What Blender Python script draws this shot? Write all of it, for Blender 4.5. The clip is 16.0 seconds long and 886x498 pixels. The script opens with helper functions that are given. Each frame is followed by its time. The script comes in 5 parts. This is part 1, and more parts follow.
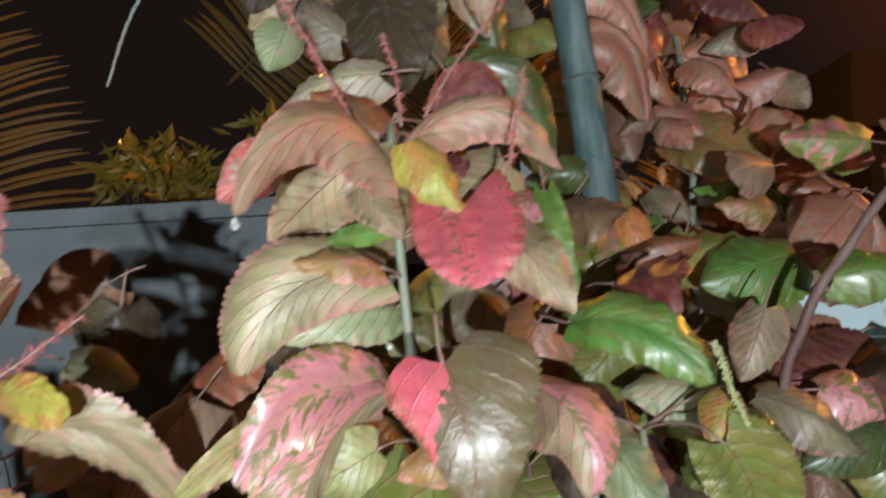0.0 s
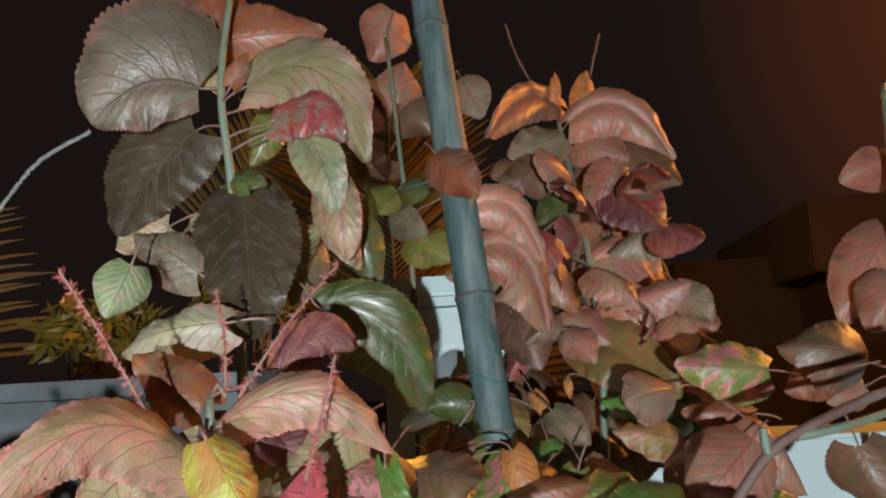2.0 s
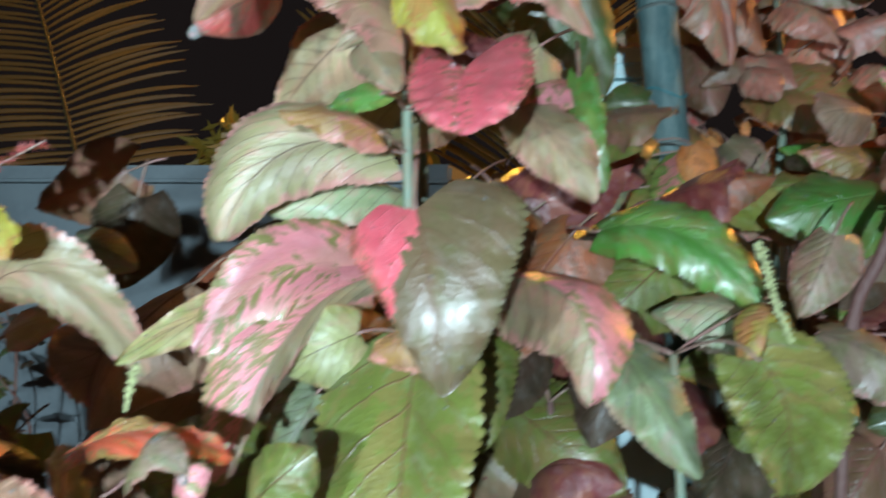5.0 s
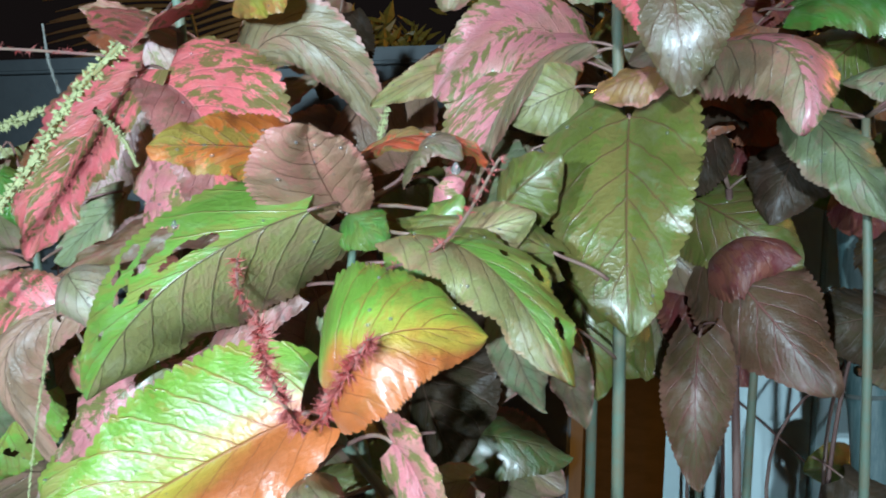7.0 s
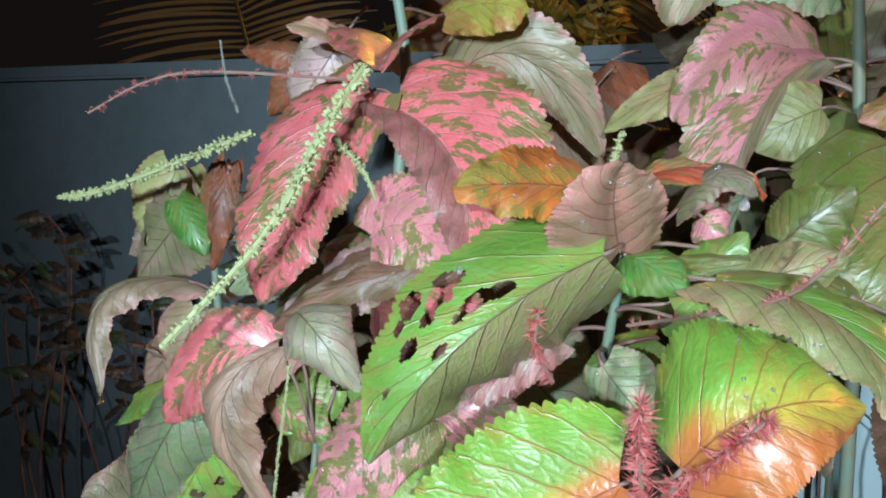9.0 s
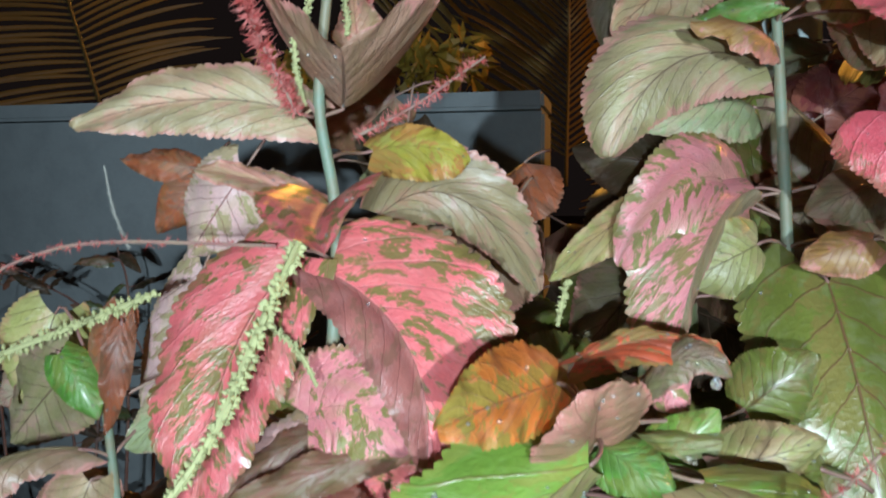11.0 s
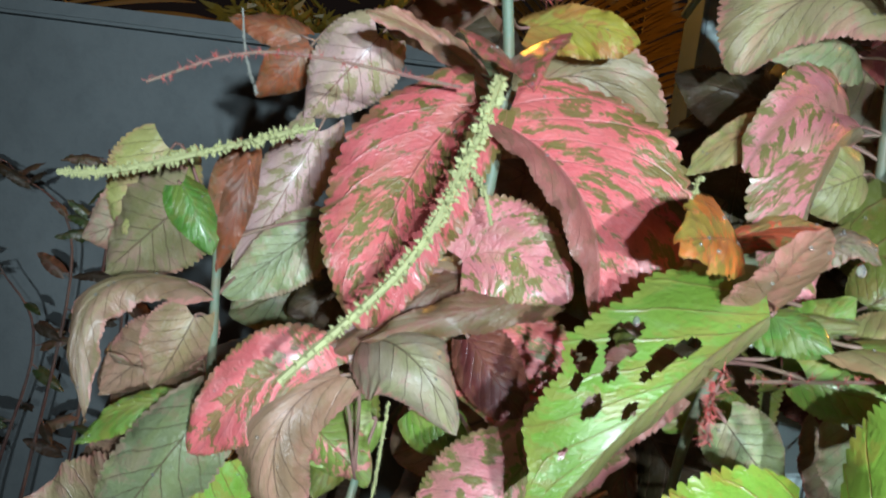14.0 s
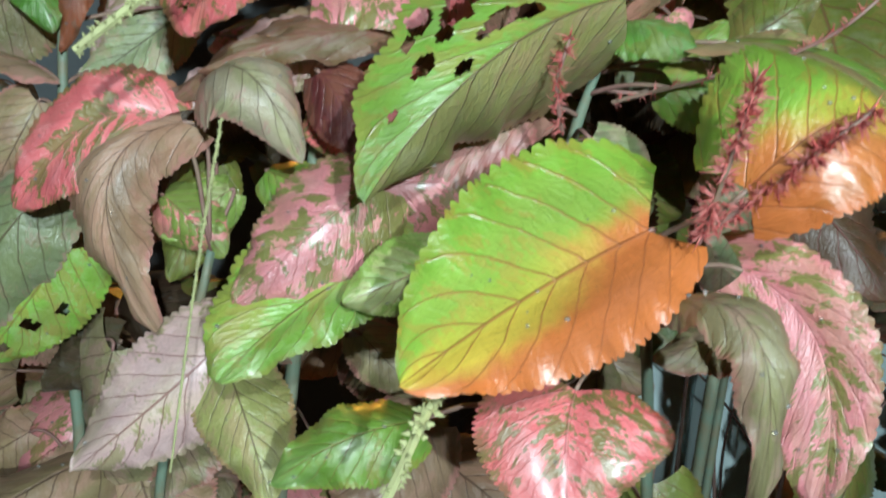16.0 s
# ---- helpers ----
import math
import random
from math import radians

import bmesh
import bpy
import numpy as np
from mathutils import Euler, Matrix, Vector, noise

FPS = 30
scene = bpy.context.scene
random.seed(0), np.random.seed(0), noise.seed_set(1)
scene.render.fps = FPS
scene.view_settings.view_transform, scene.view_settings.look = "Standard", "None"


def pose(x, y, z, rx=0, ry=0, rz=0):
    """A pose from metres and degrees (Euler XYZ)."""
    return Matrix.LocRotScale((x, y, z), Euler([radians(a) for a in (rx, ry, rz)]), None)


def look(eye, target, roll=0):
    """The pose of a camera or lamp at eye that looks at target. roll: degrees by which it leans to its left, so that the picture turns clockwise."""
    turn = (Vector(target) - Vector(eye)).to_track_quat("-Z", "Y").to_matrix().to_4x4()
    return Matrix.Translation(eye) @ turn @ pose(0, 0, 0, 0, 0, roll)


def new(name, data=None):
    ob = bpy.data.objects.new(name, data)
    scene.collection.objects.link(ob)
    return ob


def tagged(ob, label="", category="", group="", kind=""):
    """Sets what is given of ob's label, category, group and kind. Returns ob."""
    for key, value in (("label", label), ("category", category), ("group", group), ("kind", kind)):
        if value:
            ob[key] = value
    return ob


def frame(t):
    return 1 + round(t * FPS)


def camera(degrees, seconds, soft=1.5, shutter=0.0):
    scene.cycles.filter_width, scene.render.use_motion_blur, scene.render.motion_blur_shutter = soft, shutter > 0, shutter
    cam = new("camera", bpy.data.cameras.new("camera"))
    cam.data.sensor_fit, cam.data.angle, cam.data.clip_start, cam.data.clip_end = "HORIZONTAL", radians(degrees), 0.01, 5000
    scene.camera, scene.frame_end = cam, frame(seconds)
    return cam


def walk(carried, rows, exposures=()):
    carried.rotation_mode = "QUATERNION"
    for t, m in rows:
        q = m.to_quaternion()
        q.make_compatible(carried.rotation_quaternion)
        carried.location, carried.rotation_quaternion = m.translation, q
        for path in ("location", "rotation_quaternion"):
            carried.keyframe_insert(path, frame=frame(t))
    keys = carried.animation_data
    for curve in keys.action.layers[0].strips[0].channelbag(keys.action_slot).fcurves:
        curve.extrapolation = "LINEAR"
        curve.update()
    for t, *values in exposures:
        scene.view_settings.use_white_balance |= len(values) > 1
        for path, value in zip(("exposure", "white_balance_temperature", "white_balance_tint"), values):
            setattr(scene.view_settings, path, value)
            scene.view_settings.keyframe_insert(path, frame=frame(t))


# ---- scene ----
cam = camera(57.0, 16.0, soft=1.9, shutter=0.4)

PATH = [
    (0, (0.129, 0.217, 1.487), (-0.092, 2.204, 1.471), -3.0),
    (0.5, (0.158, 0.241, 1.515), (0.02, 2.235, 1.588), -4.2),
    (1, (0.183, 0.25, 1.536), (0.068, 2.241, 1.683), -3.9),
    (1.5, (0.191, 0.257, 1.548), (0.063, 2.239, 1.776), -3.6),
    (2, (0.207, 0.258, 1.56), (0.061, 2.228, 1.868), -3.0),
    (2.5, (0.206, 0.259, 1.559), (0.013, 2.217, 1.917), -1.1),
    (3, (0.193, 0.272, 1.525), (-0.069, 2.228, 1.853), 1.0),
    (3.5, (0.186, 0.282, 1.493), (-0.142, 2.24, 1.733), 2.2),
    (4, (0.184, 0.289, 1.468), (-0.178, 2.249, 1.63), 2.3),
    (4.5, (0.196, 0.291, 1.445), (-0.178, 2.253, 1.542), 1.7),
    (5, (0.17, 0.274, 1.414), (-0.299, 2.217, 1.449), 1.5),
    (5.2, (0.152, 0.265, 1.397), (-0.387, 2.191, 1.407), 1.4),
    (7.3, (0.119, 0.202, 1.327), (-0.587, 2.066, 1.164), 1.5),
    (7.5, (0.1, 0.197, 1.332), (-0.622, 2.056, 1.177), 1.5),
    (8, (0.064, 0.193, 1.337), (-0.718, 2.027, 1.182), 1.4),
    (8.2, (0.053, 0.201, 1.334), (-0.751, 2.026, 1.176), 1.3),
    (10.3, (-0.005, 0.204, 1.367), (-0.537, 2.126, 1.218), 1.2),
    (10.5, (-0.011, 0.207, 1.373), (-0.511, 2.138, 1.235), 0.9),
    (11, (-0.023, 0.227, 1.403), (-0.442, 2.179, 1.275), -0.1),
    (11.5, (-0.039, 0.232, 1.42), (-0.408, 2.195, 1.307), -0.1),
    (12, (-0.051, 0.239, 1.427), (-0.378, 2.209, 1.323), 1.3),
    (12.5, (-0.068, 0.231, 1.408), (-0.384, 2.202, 1.283), 3.2),
    (13, (-0.079, 0.222, 1.382), (-0.368, 2.195, 1.225), 5.2),
    (13.5, (-0.113, 0.209, 1.363), (-0.379, 2.185, 1.211), 6.8),
    (14, (-0.111, 0.197, 1.344), (-0.357, 2.176, 1.193), 8.2),
    (14.5, (-0.085, 0.206, 1.314), (-0.284, 2.19, 1.16), 7.9),
    (15, (-0.065, 0.209, 1.302), (-0.219, 2.197, 1.147), 6.7),
    (15.5, (-0.059, 0.21, 1.28), (-0.19, 2.199, 1.114), 6.2),
    (16, (-0.062, 0.218, 1.252), (-0.194, 2.206, 1.076), 6.7),
]
EXPOSURES = [
    (0, 0.02, 6850, 17), (1.5, 0.08, 6950, 17), (3.0, 0.18, 7000, 18), (3.6, 0.12, 6800, 15), (4.5, 0.12, 6000, 6), (5.2, 0.18, 5750, 2), (7.5, -0.38, 5750, 5), (8.2, -0.38, 5750, 5),
    (10.5, -0.36, 6200, 10), (12.0, -0.24, 6300, 10), (13.0, -0.26, 6450, 11), (14.0, -0.40, 6450, 9), (15.0, -0.58, 6500, 4), (16.0, -0.60, 6550, 5),
]
walk(cam, [(t, look(eye, target, roll)) for t, eye, target, roll in PATH], EXPOSURES)

# ---- light ----
world = bpy.data.worlds.new("night")
scene.world = world
world.use_nodes = True
wn = world.node_tree
bg = wn.nodes["Background"]
bg.inputs["Strength"].default_value = 1.0
# a black night sky with a reddish haze round the street lamp
way = wn.nodes.new("ShaderNodeTexCoord")
dot = wn.nodes.new("ShaderNodeVectorMath")
dot.operation = "DOT_PRODUCT"
dot.inputs[1].default_value = Vector((0.62, 0.70, 0.36)).normalized()
wn.links.new(way.outputs["Generated"], dot.inputs[0])
haze = wn.nodes.new("ShaderNodeMapRange")
haze.interpolation_type = "SMOOTHSTEP"
haze.inputs["From Min"].default_value, haze.inputs["From Max"].default_value = 0.88, 1.03
wn.links.new(dot.outputs["Value"], haze.inputs["Value"])
sky = wn.nodes.new("ShaderNodeMix")
sky.data_type = "RGBA"
sky.inputs[6].default_value = (0.0085, 0.0060, 0.0055, 1)
sky.inputs[7].default_value = (0.075, 0.020, 0.008, 1)
wn.links.new(haze.outputs[0], sky.inputs[0])
wn.links.new(sky.outputs[2], bg.inputs["Color"])


def spot(name, eye, target, power, colour, cone, blend, size):
    data = bpy.data.lights.new(name, "SPOT")
    data.energy, data.color = power, colour
    data.spot_size, data.spot_blend, data.shadow_soft_size = radians(cone), blend, size
    ob = new(name, data)
    ob.matrix_world = look(eye, target)
    return ob


TORCH = (0.85, 1.0, 1.10)
spot("torch_lamp", (0.25, -0.60, 1.41), (0.24, 1.0, 1.51), 76, TORCH, 88, 0.6, 0.010)
spot("torch_lamp", (-0.005, -0.04, 1.385), (-0.28, 0.7, 1.30), 14, TORCH, 96, 0.75, 0.006)


def glow_lamp(name, place, power, colour, size):
    data = bpy.data.lights.new(name, "POINT")
    data.energy, data.color, data.shadow_soft_size = power, colour, size
    ob = new(name, data)
    ob.location = place
    return ob


SODIUM = (1.0, 0.36, 0.06)
glow_lamp("street_lamp_light", (2.3, 2.2, 2.7), 150, SODIUM, 0.10)
glow_lamp("yard_lamp_light", (-1.2, 4.4, 3.3), 160, (1.0, 0.46, 0.06), 0.12)

# ---- materials ----


def mat(name):
    m = bpy.data.materials.new(name)
    m.use_nodes = True
    nt = m.node_tree
    return m, nt, nt.nodes["Principled BSDF"]


def node(nt, kind, **values):
    n = nt.nodes.new(kind)
    for key, value in values.items():
        n.inputs[key.replace("_", " ")].default_value = value
    return n


def maths(nt, op, a, b=None, c=None):
    n = nt.nodes.new("ShaderNodeMath")
    n.operation = op
    for i, v in enumerate((a, b, c)):
        if v is None:
            continue
        if isinstance(v, (int, float)):
            n.inputs[i].default_value = v
        else:
            nt.links.new(v, n.inputs[i])
    return n.outputs[0]


def smooth(nt, v, lo, hi, a=0.0, b=1.0):
    n = nt.nodes.new("ShaderNodeMapRange")
    n.interpolation_type = "SMOOTHSTEP"
    nt.links.new(v, n.inputs["Value"])
    for key, value in (("From Min", lo), ("From Max", hi), ("To Min", a), ("To Max", b)):
        n.inputs[key].default_value = value
    return n.outputs[0]


def blend(nt, fac, a, b, mode="MIX"):
    n = nt.nodes.new("ShaderNodeMix")
    n.data_type, n.blend_type = "RGBA", mode
    if isinstance(fac, (int, float)):
        n.inputs[0].default_value = fac
    else:
        nt.links.new(fac, n.inputs[0])
    for slot, v in ((6, a), (7, b)):
        if isinstance(v, tuple):
            n.inputs[slot].default_value = (*v, 1)
        else:
            nt.links.new(v, n.inputs[slot])
    return n.outputs[2]


def leaf_material(name, ground, patch, amount, grain=1.0, vein=(0.30, 0.10, 0.09), vein_mix=0.72, across=None, gloss=0.35, shine=0.75, rim_colour=None):
    """A leaf: ground colour, patches of a second colour between the side veins, veins, a worn rim and puckered relief."""
    m, nt, p = mat(name)
    uv = nt.nodes.new("ShaderNodeTexCoord").outputs["UV"]
    info = nt.nodes.new("ShaderNodeObjectInfo").outputs["Random"]
    split = nt.nodes.new("ShaderNodeSeparateXYZ")
    nt.links.new(uv, split.inputs[0])
    u, v = split.outputs[0], split.outputs[1]
    side = maths(nt, "ABSOLUTE", v)
    # side veins rise towards the tip from the midrib
    run = maths(nt, "SUBTRACT", u, maths(nt, "MULTIPLY", maths(nt, "POWER", side, 0.85), 0.38))
    wob = node(nt, "ShaderNodeTexNoise", Scale=3.6, Detail=3.0)
    shift = nt.nodes.new("ShaderNodeVectorMath")
    shift.operation = "ADD"
    nt.links.new(uv, shift.inputs[0])
    off = nt.nodes.new("ShaderNodeCombineXYZ")
    nt.links.new(maths(nt, "MULTIPLY", info, 37.0), off.inputs[0])
    nt.links.new(maths(nt, "MULTIPLY", info, 91.0), off.inputs[2])
    nt.links.new(off.outputs[0], shift.inputs[1])
    moved = shift.outputs[0]
    nt.links.new(moved, wob.inputs["Vector"])
    run = maths(nt, "ADD", run, maths(nt, "MULTIPLY", wob.outputs["Fac"], 0.05))
    tri = maths(nt, "PINGPONG", maths(nt, "MULTIPLY", run, 7.0), 0.5)
    ribs = maths(nt, "MULTIPLY", smooth(nt, tri, 0.008, 0.05, 1.0, 0.0), maths(nt, "MULTIPLY_ADD", side, -0.5, 1.0))
    mid = smooth(nt, side, 0.006, 0.022, 1.0, 0.0)
    lines = maths(nt, "MAXIMUM", ribs, mid)
    # patches follow the lie of the side veins
    true = nt.nodes.new("ShaderNodeUVMap")
    true.uv_map = "flat"
    part_of = nt.nodes.new("ShaderNodeSeparateXYZ")
    nt.links.new(true.outputs[0], part_of.inputs[0])
    slant = maths(nt, "SUBTRACT", part_of.outputs[0], maths(nt, "MULTIPLY", maths(nt, "ABSOLUTE", part_of.outputs[1]), 0.55))
    slant = maths(nt, "ADD", slant, maths(nt, "MULTIPLY", wob.outputs["Fac"], 0.10))
    lay = nt.nodes.new("ShaderNodeCombineXYZ")
    nt.links.new(maths(nt, "MULTIPLY", slant, 8.5 * grain), lay.inputs[0])
    nt.links.new(maths(nt, "MULTIPLY", part_of.outputs[1], 5.4 * grain), lay.inputs[1])
    nt.links.new(maths(nt, "MULTIPLY", info, 60.0), lay.inputs[2])
    spots = node(nt, "ShaderNodeTexNoise", Scale=1.25, Detail=2.0, Roughness=0.5)
    nt.links.new(lay.outputs[0], spots.inputs["Vector"])
    big = node(nt, "ShaderNodeTexNoise", Scale=1.6, Detail=1.0)
    nt.links.new(moved, big.inputs["Vector"])
    mixed = maths(nt, "ADD", maths(nt, "MULTIPLY", spots.outputs["Fac"], 0.62), maths(nt, "MULTIPLY", big.outputs["Fac"], 0.38))
    cells = nt.nodes.new("ShaderNodeTexVoronoi")
    cells.feature = "DISTANCE_TO_EDGE"
    cells.inputs["Scale"].default_value = 2.6
    nt.links.new(lay.outputs[0], cells.inputs["Vector"])
    net = smooth(nt, cells.outputs["Distance"], 0.0, 0.05, 1.0, 0.0)
    speck = node(nt, "ShaderNodeTexNoise", Scale=7.0, Detail=2.0)
    nt.links.new(lay.outputs[0], speck.inputs["Vector"])
    mixed = maths(nt, "ADD", mixed, maths(nt, "MULTIPLY_ADD", speck.outputs["Fac"], 0.26, -0.13))
    edge = 0.70 - 0.44 * amount
    mask = smooth(nt, mixed, edge - 0.025, edge + 0.03)
    pale = node(nt, "ShaderNodeTexNoise", Scale=1.1, Detail=3.0, Roughness=0.7)
    nt.links.new(lay.outputs[0], pale.inputs["Vector"])
    lift = tuple(min(0.92, c * 0.93 + 0.11) for c in ground)
    toned = blend(nt, smooth(nt, pale.outputs["Fac"], 0.45, 0.72, 0.0, 0.65), ground, lift)
    base = blend(nt, mask, toned, patch)
    if across:
        green, gold, fire = across
        low = maths(nt, "ADD", v, maths(nt, "MULTIPLY_ADD", big.outputs["Fac"], 0.5, -0.25))
        base = blend(nt, smooth(nt, low, -0.30, 0.10), green, gold)
        deep = maths(nt, "SUBTRACT", maths(nt, "MULTIPLY_ADD", spots.outputs["Fac"], 0.3, low), maths(nt, "MULTIPLY", u, 1.15))
        base = blend(nt, smooth(nt, deep, -0.50, 0.05), base, fire)
        base = blend(nt, maths(nt, "MULTIPLY", mask, 0.25), base, patch)
    lum = 0.3 * ground[0] + 0.6 * ground[1] + 0.1 * ground[2]
    # reddish or greenish flush over part of the leaf
    flush = blend(nt, smooth(nt, maths(nt, "FRACT", maths(nt, "MULTIPLY", info, 13.7)), 0.45, 0.55), (lum * 1.55, lum * 0.66, lum * 0.46), (lum * 0.85, lum * 1.05, lum * 0.28))
    cloud = node(nt, "ShaderNodeTexNoise", Scale=2.3, Detail=2.0)
    apart = nt.nodes.new("ShaderNodeVectorMath")
    apart.operation = "ADD"
    apart.inputs[1].default_value = (5.3, 8.1, 2.7)
    nt.links.new(moved, apart.inputs[0])
    nt.links.new(apart.outputs[0], cloud.inputs["Vector"])
    base = blend(nt, smooth(nt, cloud.outputs["Fac"], 0.42, 0.66, 0.0, 0.1 if across else 0.2 if shine > 0.9 or max(ground) > 2.5 * sorted(ground)[1] else 0.32), base, flush)
    # slow drift of tone over the leaf, and from leaf to leaf
    fine = node(nt, "ShaderNodeTexNoise", Scale=26.0, Detail=4.0, Roughness=0.7)
    nt.links.new(moved, fine.inputs["Vector"])
    tone = maths(nt, "ADD", maths(nt, "MULTIPLY_ADD", big.outputs["Fac"], 1.0, 0.30), maths(nt, "MULTIPLY", fine.outputs["Fac"], 0.38))
    tone = maths(nt, "MULTIPLY", tone, maths(nt, "MULTIPLY_ADD", info, 0.35, 0.82))
    grey = nt.nodes.new("ShaderNodeCombineColor")
    for i in range(3):
        nt.links.new(tone, grey.inputs[i])
    base = blend(nt, 1.0, base, grey.outputs[0], "MULTIPLY")
    base = blend(nt, maths(nt, "MULTIPLY", net, 0.05), base, vein)
    base = blend(nt, maths(nt, "MULTIPLY", lines, vein_mix), base, vein)
    freck = node(nt, "ShaderNodeTexNoise", Scale=60.0, Detail=2.0)
    nt.links.new(moved, freck.inputs["Vector"])
    base = blend(nt, smooth(nt, freck.outputs["Fac"], 0.70, 0.75, 0.0, 0.6), base, (0.09, 0.05, 0.03))
    rim = smooth(nt, maths(nt, "ADD", side, maths(nt, "MULTIPLY_ADD", pale.outputs["Fac"], 0.9, -0.45)), 0.86, 0.98, 0.0, 0.12 if across else 0.7)
    base = blend(nt, rim, base, rim_colour or patch)
    nt.links.new(base, p.inputs["Base Color"])
    rough = maths(nt, "MULTIPLY_ADD", fine.outputs["Fac"], 0.16, gloss - 0.06)
    nt.links.new(rough, p.inputs["Roughness"])
    p.inputs["Specular IOR Level"].default_value = shine
    p.inputs["Coat Weight"].default_value = 0.55 if shine > 0.9 else 0.10
    p.inputs["Coat Roughness"].default_value = 0.25
    high = maths(nt, "SUBTRACT", maths(nt, "MULTIPLY", maths(nt, "POWER", tri, 0.8), 0.26), maths(nt, "MULTIPLY", mid, 0.5))
    high = maths(nt, "ADD", high, maths(nt, "ADD", maths(nt, "MULTIPLY", fine.outputs["Fac"], 0.25), maths(nt, "MULTIPLY", speck.outputs["Fac"], 0.14)))
    high = maths(nt, "SUBTRACT", high, maths(nt, "MULTIPLY", net, 0.02))
    high = maths(nt, "SUBTRACT", high, maths(nt, "MULTIPLY", ribs, 0.30))
    high = maths(nt, "ADD", high, smooth(nt, cells.outputs["Distance"], 0.0, 0.30, 0.0, 0.09))
    bump = node(nt, "ShaderNodeBump", Strength=0.62, Distance=0.0020)
    nt.links.new(high, bump.inputs["Height"])
    nt.links.new(bump.outputs[0], p.inputs["Normal"])
    thin = nt.nodes.new("ShaderNodeBsdfTranslucent")
    nt.links.new(base, thin.inputs["Color"])
    both = nt.nodes.new("ShaderNodeMixShader")
    both.inputs[0].default_value = 0.18
    nt.links.new(p.outputs[0], both.inputs[1])
    nt.links.new(thin.outputs[0], both.inputs[2])
    nt.links.new(both.outputs[0], nt.nodes["Material Output"].inputs["Surface"])
    return m


def surface(name, colour, second, scale, rough=0.7, bump_by=0.3, depth=0.003, metal=0.0, stretch=(1, 1, 1)):
    m, nt, p = mat(name)
    co = nt.nodes.new("ShaderNodeTexCoord").outputs["Object"]
    mp = nt.nodes.new("ShaderNodeMapping")
    mp.inputs["Scale"].default_value = stretch
    nt.links.new(co, mp.inputs[0])
    big = node(nt, "ShaderNodeTexNoise", Scale=scale, Detail=4.0, Roughness=0.6)
    small = node(nt, "ShaderNodeTexNoise", Scale=scale * 14, Detail=5.0, Roughness=0.7)
    for n in (big, small):
        nt.links.new(mp.outputs[0], n.inputs["Vector"])
    f = maths(nt, "ADD", smooth(nt, big.outputs["Fac"], 0.35, 0.68, 0, 0.7), smooth(nt, small.outputs["Fac"], 0.4, 0.7, 0, 0.3))
    nt.links.new(blend(nt, f, colour, second), p.inputs["Base Color"])
    nt.links.new(maths(nt, "MULTIPLY_ADD", small.outputs["Fac"], 0.3, rough - 0.15), p.inputs["Roughness"])
    p.inputs["Metallic"].default_value = metal
    b = node(nt, "ShaderNodeBump", Strength=bump_by, Distance=depth)
    nt.links.new(small.outputs["Fac"], b.inputs["Height"])
    nt.links.new(b.outputs[0], p.inputs["Normal"])
    return m


